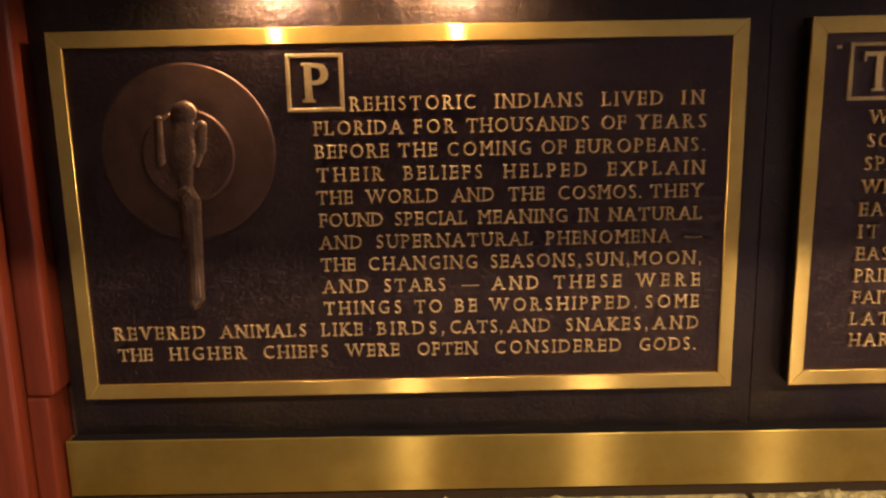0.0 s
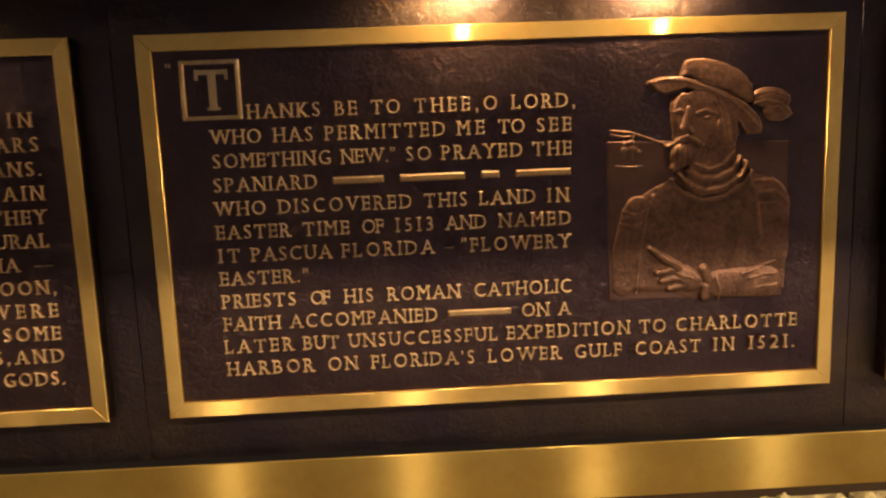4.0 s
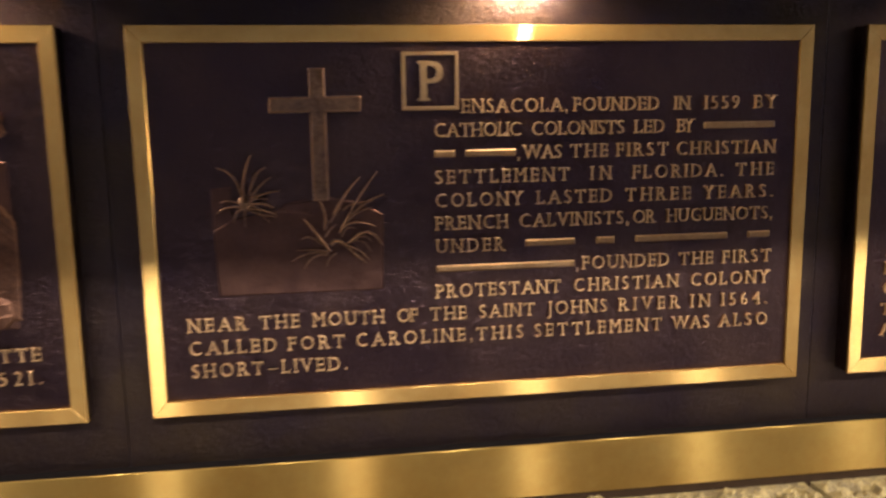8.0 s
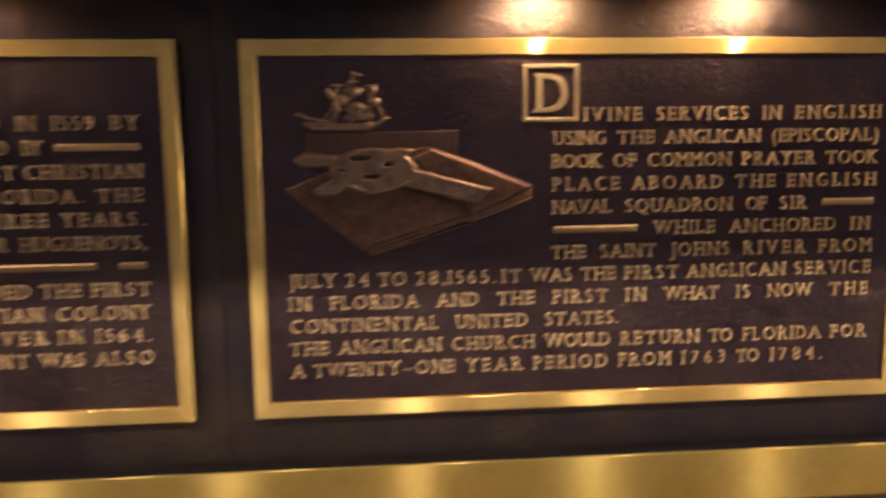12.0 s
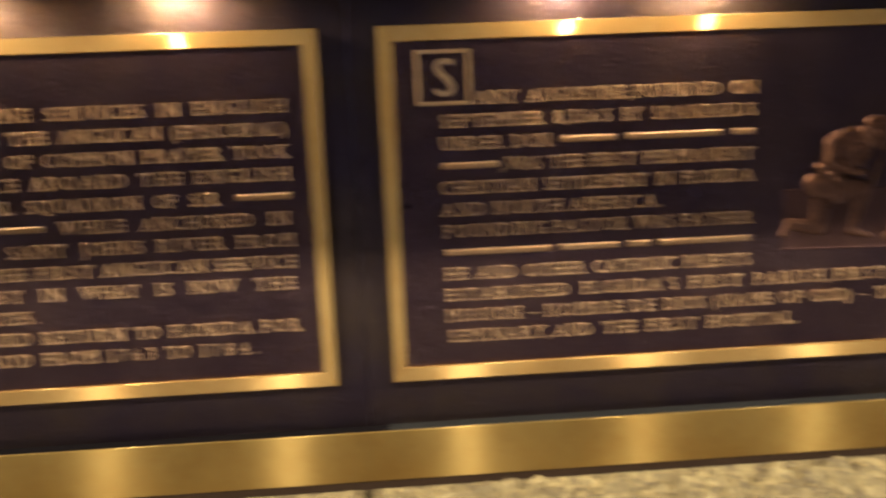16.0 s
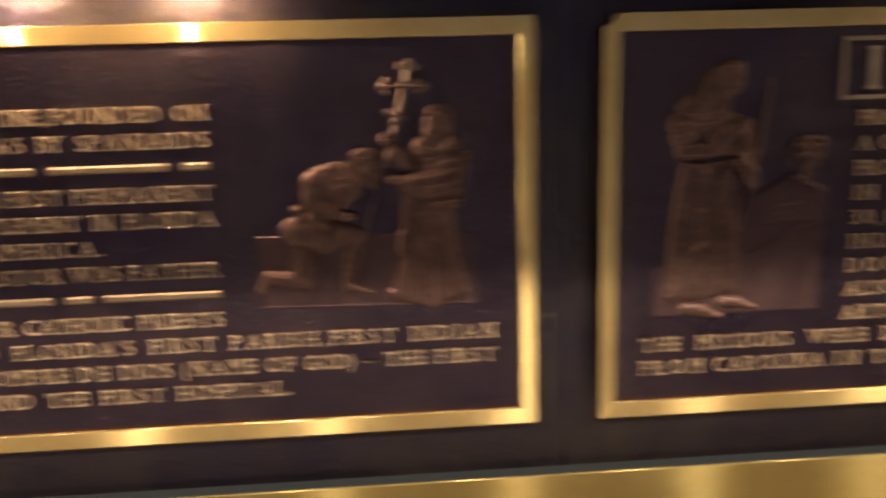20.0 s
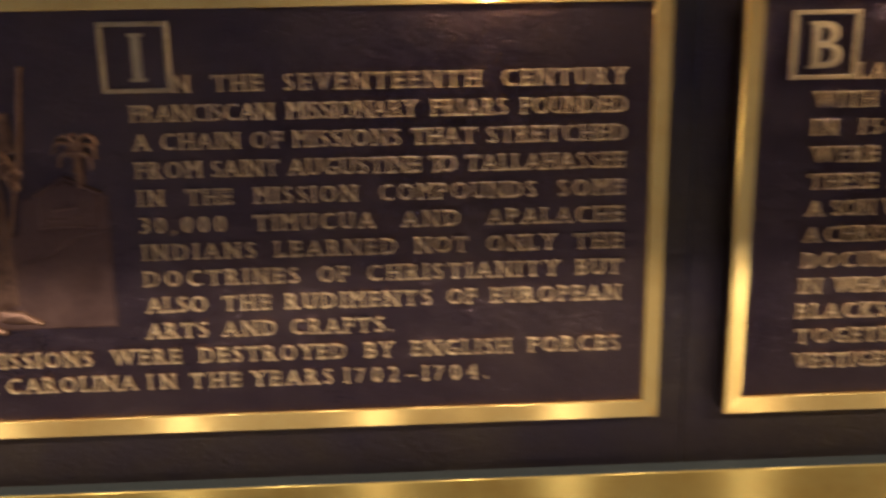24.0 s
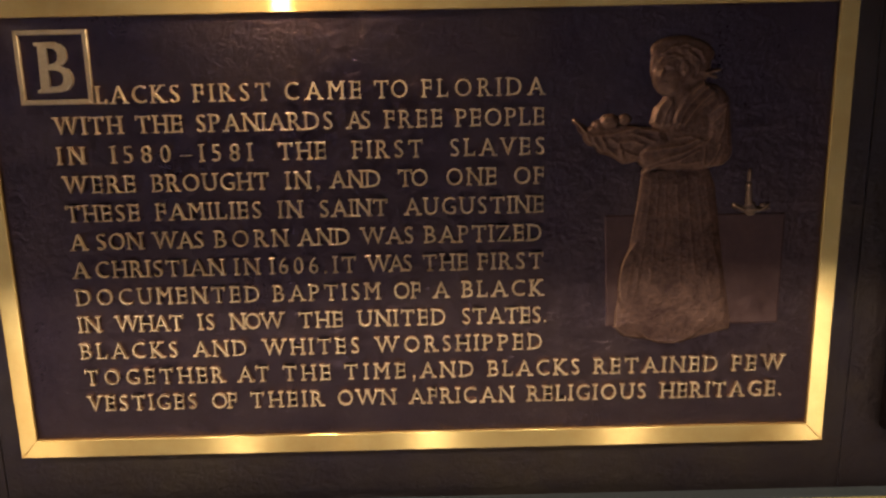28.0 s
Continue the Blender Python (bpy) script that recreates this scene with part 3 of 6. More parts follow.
# each line: its words, then where each word begins and the last one ends, in millimetres from the plaque's middle
PLAQUES = [
    ("a carved pin on a disc", "P", -0.1235, """REHISTORIC INDIANS LIVED IN | -54 106 224 312 337
FLORIDA FOR THOUSANDS OF YEARS | -95 16 74 223 263 338
BEFORE THE COMING OF EUROPEANS. | -95 -2 52 157 196 338
THEIR BELIEFS HELPED EXPLAIN | -94 3 115 232 338
THE WORLD AND THE COSMOS. THEY | -96 -40 57 120 176 280 337
FOUND SPECIAL MEANING IN NATURAL | -94 -9 86 200 234 337
AND SUPERNATURAL PHENOMENA \u2014 | -95 -31 163 320 336
THE CHANGING SEASONS, SUN, MOON, | -95 -41 99 208 263 339
AND STARS \u2014 AND THESE WERE | -94 -24 65 101 172 267 338
THINGS TO BE WORSHIPPED. SOME | -94 11 58 98 278 338
REVERED ANIMALS LIKE BIRDS, CATS, AND SNAKES, AND | -339 -216 -98 -33 51 119 186 288 339
THE HIGHER CHIEFS WERE OFTEN CONSIDERED GODS. | -337 -277 -168 -71 12 103 272 337"""),
    ("a bearded explorer in relief", "T", -0.3375, """HANKS BE TO THEE, O LORD, | -269 -176 -137 -90 -16 15 83
WHO HAS PERMITTED ME TO SEE | -310 -243 -188 -45 0 42 78
SOMETHING NEW." SO PRAYED THE | -310 -172 -102 -63 37 78
SPANIARD ~ ~ ~ ~ | -311 -183 -110 -21 17 78
WHO DISCOVERED THIS LAND IN | -312 -243 -84 -23 53 77
EASTER TIME OF 1513 AND NAMED | -312 -218 -154 -116 -61 -2 77
IT PASCUA FLORIDA \u2013 "FLOWERY | -311 -276 -177 -64 -45 76
EASTER." | -312 -217
PRIESTS OF HIS ROMAN CATHOLIC | -312 -215 -177 -129 -32 77
FAITH ACCOMPANIED ~ ON A | -312 -239 -63 21 63 77
LATER BUT UNSUCCESSFUL EXPEDITION TO CHARLOTTE | -313 -226 -175 4 156 198 338
HARBOR ON FLORIDA'S LOWER GULF COAST IN 1521. | -312 -200 -151 -18 81 151 243 285 337"""),
    ("a cross among palmettos", "P", -0.0975, """ENSACOLA, FOUNDED IN 1559 BY | -31 96 215 252 312 339
CATHOLIC COLONISTS LED BY ~ | -62 48 168 219 251 338
~ ~, WAS THE FIRST CHRISTIAN | -63 -28 38 93 147 219 339
SETTLEMENT IN FLORIDA. THE | -62 117 167 293 338
COLONY LASTED THREE YEARS. | -62 54 159 254 339
FRENCH CALVINISTS, OR HUGUENOTS, | -62 34 168 209 339
UNDER ~ ~ ~ ~ | -62 40 124 171 310 338
~, FOUNDED THE FIRST | -63 108 226 280 340
PROTESTANT CHRISTIAN COLONY | -63 98 241 338
NEAR THE MOUTH OF THE SAINT JOHNS RIVER IN 1564. | -337 -260 -202 -108 -70 -14 66 153 242 281 338
CALLED FORT CAROLINE, THIS SETTLEMENT WAS ALSO | -337 -230 -155 -17 51 219 279 339
SHORT\u2013LIVED. | -336 -167"""),
    ("a book, ringed cross and ship", "D", -0.0755, """IVINE SERVICES IN ENGLISH | -5 78 202 241 341
USING THE ANGLICAN (EPISCOPAL) | -40 34 89 214 340
BOOK OF COMMON PRAYER TOOK | -41 29 69 180 280 340
PLACE ABOARD THE ENGLISH | -40 52 173 235 340
NAVAL SQUADRON OF SIR ~ | -40 44 186 227 278 340
~ WHILE ANCHORED IN | -40 78 169 315 340
THE SAINT JOHNS RIVER FROM | -41 16 98 186 277 340
JULY 24 TO 28, 1565. IT WAS THE FIRST ANGLICAN SERVICE | -337 -275 -238 -196 -159 -98 -65 -6 45 119 248 340
IN FLORIDA AND THE FIRST IN WHAT IS NOW THE | -338 -292 -172 -103 -39 47 92 179 217 293 339
CONTINENTAL UNITED STATES. | -338 -151 -48 37
THE ANGLICAN CHURCH WOULD RETURN TO FLORIDA FOR | -339 -284 -156 -48 42 148 189 297 339
A TWENTY\u2013ONE YEAR PERIOD FROM 1763 TO 1784. | -338 -314 -139 -61 40 116 182 224 287"""),
    ("a kneeling soldier and friar", "S", -0.3390, """AINT AUGUSTINE, FOUNDED ON | -270 -209 -84 31 60
SEPTEMBER 8, 1565 BY SPANIARDS | -312 -179 -158 -98 -62 60
UNDER DON ~ ~ ~ | -312 -228 -172 -93 34 60
~, WAS THE FIRST PERMANENT | -312 -237 -185 -136 -72 60
CHRISTIAN SETTLEMENT IN FLORIDA | -314 -192 -56 -25 60
AND NORTH AMERICA. | -313 -252 -161 -51
FOUNDING PASTOR WAS FATHER | -312 -180 -83 -25 60
~ ~ ~ ~ | -312 -174 -92 -54 60
HE AND OTHER CATHOLIC PRIESTS | -312 -274 -217 -133 -21 60
ESTABLISHED FLORIDA'S FIRST PARISH, FIRST INDIAN | -312 -147 -13 68 169 251 337
MISSION \u2013 NOMBRE DE DIOS (NAME OF GOD) \u2013 THE FIRST | -312 -212 -192 -86 -45 16 101 140 202 223 276 337
SEMINARY, AND THE FIRST HOSPITAL. | -311 -181 -121 -66 10 123"""),
    ("a friar beside a hut", "I", -0.1365, """N THE SEVENTEENTH CENTURY | -72 -37 27 226 339
FRANCISCAN MISSIONARY FRIARS FOUNDED | -113 29 161 244 340
A CHAIN OF MISSIONS THAT STRETCHED | -113 -88 -6 33 142 212 340
FROM SAINT AUGUSTINE TO TALLAHASSEE | -113 -44 27 158 192 339
IN THE MISSION COMPOUNDS SOME | -113 -69 -6 110 279 339
30,000 TIMUCUA AND APALACHE | -114 -8 131 212 339
INDIANS LEARNED NOT ONLY THE | -114 10 143 211 295 339
DOCTRINES OF CHRISTIANITY BUT | -115 49 96 298 339
ALSO THE RUDIMENTS OF EUROPEAN | -115 -43 17 172 215 338
ARTS AND CRAFTS. | -117 -45 20 116
THE MISSIONS WERE DESTROYED BY ENGLISH FORCES | -336 -275 -153 -69 91 137 252 339
FROM CAROLINA IN THE YEARS 1702\u20131704. | -336 -256 -121 -80 -20 70 209"""),
    ("a woman holding a bundle", "B", -0.3370, """LACKS FIRST CAME TO FLORIDA | -272 -188 -110 -32 9 113
WITH THE SPANIARDS AS FREE PEOPLE | -311 -240 -188 -57 -24 38 113
IN 1580\u20131581 THE FIRST SLAVES | -311 -264 -118 -53 32 114
WERE BROUGHT IN, AND TO ONE OF | -309 -231 -113 -74 -14 28 88 113
THESE FAMILIES IN SAINT AUGUSTINE | -310 -230 -121 -85 -9 113
A SON WAS BORN AND WAS BAPTIZED | -309 -286 -235 -180 -105 -49 8 112
A CHRISTIAN IN 1606. IT WAS THE FIRST | -310 -290 -164 -132 -75 -45 6 56 113
DOCUMENTED BAPTISM OF A BLACK | -310 -131 -22 15 41 113
IN WHAT IS NOW THE UNITED STATES. | -311 -277 -201 -172 -109 -55 40 117
BLACKS AND WHITES WORSHIPPED | -312 -208 -144 -40 113
TOGETHER AT THE TIME, AND BLACKS RETAINED FEW | -311 -169 -127 -70 1 64 163 292 339
VESTIGES OF THEIR OWN AFRICAN RELIGIOUS HERITAGE. | -311 -196 -159 -78 -10 101 226 339"""),
    ("no writing in view", "", 0, ""),
]
STANDS = []
for k, (what, initial, box_x, words) in enumerate(PLAQUES):
    cx = PITCH * k
    plaque = empty("bronze_plaque", (cx, PANEL, MID - TALL / 2), f"brass-framed dark bronze plaque with {what}", "plaque", "bronze plaques along the wall")
    STANDS.append(plaque)
    w, h = WIDE / 2, TALL / 2
    chip = 0.011 if k == 5 else 0.0
    bm = bmesh.new()
    edge = 0.0009 + chip * 1.2
    slab(bm, [(cx - w + edge, MID - h + 0.0009), (cx + w - 0.0009, MID - h + 0.0009), (cx + w - 0.0009, MID + h - 0.0009), (cx - w + edge, MID + h - 0.0009)], PLATE_Y, PANEL - 0.0005, 0.0005)
    put("plate", bm, PLATE_HIDE, plaque, "dark plate with a creased hide texture")
    i, j = w - 0.0164, h - 0.0176
    top = [(cx - w, MID + h), (cx - i, MID + j), (cx + i, MID + j), (cx + w, MID + h)]
    west = [(cx - w, MID - h), (cx - i, MID - j), (cx - i, MID + j), (cx - w, MID + h)]
    if chip:
        top = [(cx - w + chip * 1.15, MID + h), (cx - w + chip * 0.75, MID + h - chip * 0.75), (cx - i, MID + j), (cx + i, MID + j), (cx + w, MID + h)]
        west = [(cx - w, MID - h), (cx - i, MID - j), (cx - i, MID + j), (cx - w + chip * 0.75, MID + h - chip * 0.75), (cx - w, MID + h - chip * 1.3)]
    foot = [(cx - w, MID - h), (cx + w, MID - h), (cx + i, MID - j), (cx - i, MID - j)]
    east = [(cx + w, MID - h), (cx + w, MID + h), (cx + i, MID + j), (cx + i, MID - j)]
    for name, poly, mat in (("frame_top", top, BRASS_X), ("frame_foot", foot, BRASS_X), ("frame_side", west, BRASS_X), ("frame_side", east, BRASS_X)):
        bm = bmesh.new()
        slab(bm, poly, FACE, PLATE_Y - 0.0002, 0.0006)
        put(name, bm, mat, plaque, "brushed brass frame bar")
    if not initial:
        continue
    # the boxed initial
    bx0, bz1, side, rim = cx + box_x, MID + 0.1825, 0.0625, 0.0042
    bm = bmesh.new()
    for poly in ([(0, side), (rim, side - rim), (side - rim, side - rim), (side, side)], [(0, 0), (side, 0), (side - rim, rim), (rim, rim)],
                 [(0, 0), (rim, rim), (rim, side - rim), (0, side)], [(side, 0), (side, side), (side - rim, side - rim), (side - rim, rim)]):
        slab(bm, [(bx0 + a, bz1 - side + b) for a, b in poly], PLATE_Y - 0.0034, PLATE_Y + 0.0005, 0.0006)
    put("initial_frame", bm, INITIAL, plaque, "thin brass square round the initial")
    if k == 1:
        spell("quotation_mark", '"', bx0 - 0.014, bz1 - 0.017, 0.014, plaque, LETTER, 0.0026, 0, PLATE_Y)
    tall = 0.0425
    iw = wide(initial) * tall
    spell("initial", initial, bx0 + side * 0.5 - iw / 2, bz1 - side * 0.5 - tall / 2, tall, plaque, INITIAL, 0.0036, 0, PLATE_Y)
    for n, line in enumerate(words.split("\n")):
        set_line(line, cx, MID + TOP_LINE - LEAD * n - (0.0035 if k == 2 else 0.0), LETTER_TALL, plaque, LETTER, PLATE_Y)


# ---- raised reliefs, modelled as swelling forms over each plate; millimetres from the plaque's middle ----
class Relief:
    CELL, FOLD = 0.75, 0.32

    def __init__(self, stand):
        self.stand, self.base, self.todo = stand, 0.0, []

    def blob(self, x, y, rx, ry, h, turn=0, base=None):
        self.todo.append(("blob", x, y, rx, ry, h, turn, self.base if base is None else base, x - max(rx, ry), x + max(rx, ry), y - max(rx, ry), y + max(rx, ry)))

    def limb(self, x0, y0, r0, x1, y1, r1, h, base=None):
        r = max(r0, r1)
        self.todo.append(("limb", x0, y0, r0, x1, y1, r1, h, self.base if base is None else base, min(x0, x1) - r, max(x0, x1) + r, min(y0, y1) - r, max(y0, y1) + r))

    def oval(self, x, y, rx, ry, h, soft):
        self.todo.append(("oval", x, y, rx, ry, h, soft, x - rx, x + rx, y - ry, y + ry))

    def flat(self, poly, h, soft):
        xs, ys = [p[0] for p in poly], [p[1] for p in poly]
        self.todo.append(("flat", poly, h, soft, min(xs), max(xs), min(ys), max(ys)))

    def ridge(self, line, r, h):
        xs, ys = [p[0] for p in line], [p[1] for p in line]
        self.todo.append(("ridge", line, r, h, self.base, min(xs) - r, max(xs) + r, min(ys) - r, max(ys) + r))

    def frond(self, root, middle, tip, wide, h):
        """A thin leaf arching from its root over its middle to a pointed tip."""
        at = [tuple((1 - u) ** 2 * a + 2 * u * (1 - u) * (2 * b - (a + c) / 2) + u * u * c for a, b, c in zip(root, middle, tip)) for u in (0.0, 0.25, 0.5, 0.75, 1.0)]
        fat = [wide * f for f in (0.60, 0.56, 0.48, 0.36, 0.18)]
        for p, q, a, b, f in zip(at, at[1:], fat, fat[1:], (1.0, 0.95, 0.85, 0.7)):
            self.limb(*p, max(a, 0.6), *q, max(b, 0.45), h * f)

    @staticmethod
    def _far(X, Y, x0, y0, x1, y1):
        """Distance to a segment, and how far along it."""
        dx, dy = x1 - x0, y1 - y0
        s = np.clip(((X - x0) * dx + (Y - y0) * dy) / max(dx * dx + dy * dy, 1e-6), 0, 1)
        return np.hypot(X - x0 - s * dx, Y - y0 - s * dy), s

    def heights(self):
        c = self.CELL
        x0, x1 = min(t[-4] for t in self.todo) - 2 * c, max(t[-3] for t in self.todo) + 2 * c
        y0, y1 = min(t[-2] for t in self.todo) - 2 * c, max(t[-1] for t in self.todo) + 2 * c
        X, Y = np.meshgrid(np.arange(x0, x1 + c, c), np.arange(y0, y1 + c, c))
        H = np.zeros_like(X)

        def join(new_h, soft=2.0):
            e = np.clip(0.5 + 0.5 * (new_h - H) / soft, 0, 1)
            both = (H > 0) & (new_h > 0)
            return np.where(both, H + (new_h - H) * e + soft * e * (1 - e) * 0.5, np.maximum(H, new_h))

        for t in self.todo:
            kind = t[0]
            if kind == "blob":
                _, x, y, rx, ry, h, turn, base = t[:8]
                ca, sa = math.cos(radians(turn)), math.sin(radians(turn))
                u, v = (X - x) * ca + (Y - y) * sa, -(X - x) * sa + (Y - y) * ca
                d = (u / rx) ** 2 + (v / ry) ** 2
                if h < 0:
                    H = np.where(H > 0, np.maximum(0.5, H + h * np.exp(-d * 1.6)), H) if h > -6 else np.where((d < 1) & (H > 0), 3.0, H)
                else:
                    H = join(np.where(d < 1, base + h * np.sqrt(np.maximum(0, 1 - d)), 0))
            elif kind == "limb":
                _, ax, ay, ra, bx, by, rb, h, base = t[:9]
                d, s = self._far(X, Y, ax, ay, bx, by)
                r = ra + (rb - ra) * s
                H = join(np.where(d < r, base + h * np.sqrt(np.maximum(0, 1 - (d / r) ** 2)), 0))
            elif kind == "oval":
                _, x, y, rx, ry, h, soft = t[:7]
                d = (1 - np.sqrt(((X - x) / rx) ** 2 + ((Y - y) / ry) ** 2)) * min(rx, ry)
                H = join(np.where(d > 0, h * (1 - 0.35 * np.maximum(0, 1 - d / soft) ** 2), 0), 0.3)
            elif kind == "flat":
                _, poly, h, soft = t[:4]
                inside, near = np.zeros(X.shape, bool), np.full(X.shape, 1e9)
                for (ax, ay), (bx, by) in zip(poly, poly[1:] + poly[:1]):
                    d, s = self._far(X, Y, ax, ay, bx, by)
                    near = np.minimum(near, d)
                    if ay != by:
                        inside ^= ((ay > Y) != (by > Y)) & (X < (bx - ax) * (Y - ay) / (by - ay) + ax)
                round_off = np.maximum(0, 1 - near / max(soft, 0.1))
                H = join(np.where(inside, h * (1 - 0.55 * round_off ** 2), 0), 0.6)
            else:
                _, line, r, h, base = t[:5]
                d = np.full(X.shape, 1e9)
                for (ax, ay), (bx, by) in zip(line, line[1:]):
                    d = np.minimum(d, self._far(X, Y, ax, ay, bx, by)[0])
                prof = np.exp(-(d / r) ** 2 * 1.3)
                on_form = H > base + 1.5
                H = np.where(d < r * 1.3, np.where(on_form, H + self.FOLD * h * prof, np.maximum(H, base + h * prof)), H)
        on = H > 0
        if on.any():
            P = np.pad(H, 1, mode="edge")
            soft_h = (P[:-2, 1:-1] + P[2:, 1:-1] + P[1:-1, :-2] + P[1:-1, 2:] + 2 * H) / 6
            P2 = np.pad(on, 1)
            core = on & P2[:-2, 1:-1] & P2[2:, 1:-1] & P2[1:-1, :-2] & P2[1:-1, 2:]
            H = np.where(core, soft_h, H)
        rough = np.zeros_like(H)
        for i, j in zip(*np.nonzero(on)):
            p = Vector((X[i, j], Y[i, j], 0.0))
            rough[i, j] = 0.34 * noise.noise(p * 0.24) + 0.34 * noise.noise(p * 0.60)
        H = H + rough * np.clip((H - 2.5) / 3, 0.15, 1)
        return X, Y, np.where(on, np.maximum(H, 0.6), 0)

    def cast(self, name, label, mat):
        X, Y, H = self.heights()
        cx = self.stand.location.x
        keep = (H[:-1, :-1] > 0) | (H[1:, :-1] > 0) | (H[:-1, 1:] > 0) | (H[1:, 1:] > 0)
        ids = np.full(H.shape, -1)
        used = np.zeros(H.shape, bool)
        for a in (0, 1):
            for b in (0, 1):
                used[a:H.shape[0] - 1 + a, b:H.shape[1] - 1 + b] |= keep
        ids[used] = np.arange(used.sum())
        co = np.stack([cx + X[used] / 1000, PLATE_Y + 0.0006 - H[used] * 0.00066, MID + Y[used] / 1000], 1)
        quads = np.stack([ids[:-1, :-1][keep], ids[:-1, 1:][keep], ids[1:, 1:][keep], ids[1:, :-1][keep]], 1)
        mesh = bpy.data.meshes.new(name)
        mesh.from_pydata(co.tolist(), [], quads.tolist())
        mesh.materials.append(mat)
        mesh.polygons.foreach_set("use_smooth", [True] * len(mesh.polygons))
        ob = new(name, mesh)
        ob.parent = self.stand
        ob.matrix_parent_inverse = self.stand.matrix_basis.inverted()
        ob["label"] = label


r = Relief(STANDS[0])
r.oval(-237.5, 77.9, 97.4, 97.4, 3, 2.5)
r.oval(-237.2, 74.1, 51.6, 51.6, 5.5, 1.9)
r.cast("sun_disc", "wide flat bronze disc with a smaller disc on it", CAST_DARK)

r = Relief(STANDS[0])
r.base = 5
r.blob(-237.0, 121.5, 13.7, 13.7, 7, 0)
r.blob(-237.8, 126.4, 12.4, 8.7, 8, 0)
r.limb(-237.8, 112.2, 10.6, -239.0, 98.0, 12.5, 5)
r.flat(((-255.0, 93.9), (-246.8, 101.9), (-229.9, 101.5), (-227.0, 91.5), (-230.9, 58.9), (-233.0, 41.1), (-226.5, 26.9), (-229.8, -38.3), (-232.1, -91.7), (-240.1, -102.4), (-244.8, -103.7), (-250.8, -96.7), (-247.9, -31.3), (-253.7, -31.2), (-251.9, 27.4), (-252.4, 59.3), (-257.2, 83.4)), 8.5, 6.3)
r.blob(-241.7, 81.1, 13.8, 25.1, 4, 0, 8)
r.limb(-243.1, 33.6, 7.6, -240.0, -84.8, 6.3, 3, 8)
r.ridge(((-251.9, 35.1), (-246.2, 27.3), (-239.1, 36.1), (-234.2, 25.7)), 1.4, 3)
r.ridge(((-242.9, 20.8), (-243.0, -18.2)), 0.8, 2)
r.ridge(((-234.7, 20.6), (-240.0, -84.8)), 0.8, 2)
r.base = 2.5
r.limb(-266.3, 114.7, 5.0, -267.9, 69.1, 6.2, 6)
r.limb(-266.5, 112.8, 3.1, -254.6, 120.0, 2.5, 5)
r.limb(-220.1, 106.3, 8.1, -222.7, 82.6, 8.1, 6)
r.limb(-222.7, 82.6, 7.5, -228.0, 63.9, 3.8, 5)
r.limb(-224.5, 106.4, 3.1, -227.9, 102.7, 2.5, 6)
r.cast("carved_pin", "slender carved bird pin lying on the discs", CAST_SMOOTH)

r = Relief(STANDS[1])
r.flat(((118.5, 80.7), (323.8, 74.2), (319.9, -103.0), (119.8, -99.1)), 3, 1.2)
r.cast("relief_back", "plain raised slab behind the portrait", CAST_DARK)

r = Relief(STANDS[1])
r.base = 2.6
r.ridge(((123.0, 92.1), (144.2, 89.8), (164.7, 82.2), (185.4, 74.6)), 0.9, 1.9)
r.ridge(((123.0, 88.1), (137.4, 84.8), (148.3, 86.9)), 1.0, 1.6)
r.flat(((129.1, 64.1), (133.2, 55.9), (152.4, 54.9), (159.3, 63.9), (151.0, 61.0), (136.0, 61.1)), 2.0, 1.0)
r.blob(137.3, 70.3, 3.9, 3.2, 2.2, 0)
r.blob(146.9, 71.1, 5.2, 3.9, 2.2, 0)
r.blob(145.6, 78.5, 3.9, 2.6, 2.2, 0)
r.blob(154.5, 68.1, 2.6, 2.6, 2.2, 0)
r.blob(137.3, 76.9, 2.6, 1.9, 2.2, 0)
r.blob(146.9, 84.4, 2.6, 1.6, 2.2, 0)
r.ridge(((146.9, 88.3), (146.9, 60.5)), 0.7, 1.6)
r.ridge(((137.3, 80.9), (137.3, 61.0)), 0.7, 1.4)
r.ridge(((127.7, 53.5), (141.4, 51.5), (157.9, 52.7)), 0.8, 1.2)
r.cast("ship_relief", "small sailing ship in low relief", CAST)

r = Relief(STANDS[1])
r.base = 2.5
r.flat(((124.6, -91.4), (127.5, -34.6), (137.3, -8.7), (148.3, 13.6), (166.3, 25.5), (193.9, 38.2), (213.4, 25.1), (255.1, 33.0), (277.3, 40.7), (300.5, 35.4), (316.9, 25.2), (325.7, 11.1), (325.1, -49.2), (322.6, -94.2)), 6, 9)
r.blob(228.0, -36.8, 67.9, 64.7, 3.5, 0, 4)
r.limb(146.9, -1.8, 12.9, 137.2, -42.0, 12.9, 3.5, 4.5)
r.limb(137.2, -42.0, 12.9, 135.8, -83.1, 11.6, 3, 4.5)
r.limb(306.1, 5.4, 19.4, 307.3, -51.6, 18.1, 3, 5)
r.blob(151.1, 8.1, 12.3, 11.0, 4, 30, 6)
r.blob(144.9, -6.4, 11.0, 8.4, 4, 20, 6)
r.blob(302.9, 21.8, 16.8, 11.0, 3.5, -15, 6)
r.ridge(((137.3, 2.1), (149.7, -1.3), (162.2, 3.5)), 1.5, 4.5)
r.ridge(((133.1, -11.2), (145.6, -14.6), (158.0, -11.2)), 1.5, 4.5)
r.ridge(((170.4, 19.2), (162.9, 0.7), (158.1, -26.1), (153.9, -60.1), (151.2, -91.0)), 1.8, 6)
r.ridge(((277.3, 39.3), (286.1, 21.3), (290.8, -2.7), (294.2, -33.7)), 1.6, 6)
r.ridge(((284.5, 30.9), (305.5, 32.5), (321.3, 16.8)), 1.3, 5)
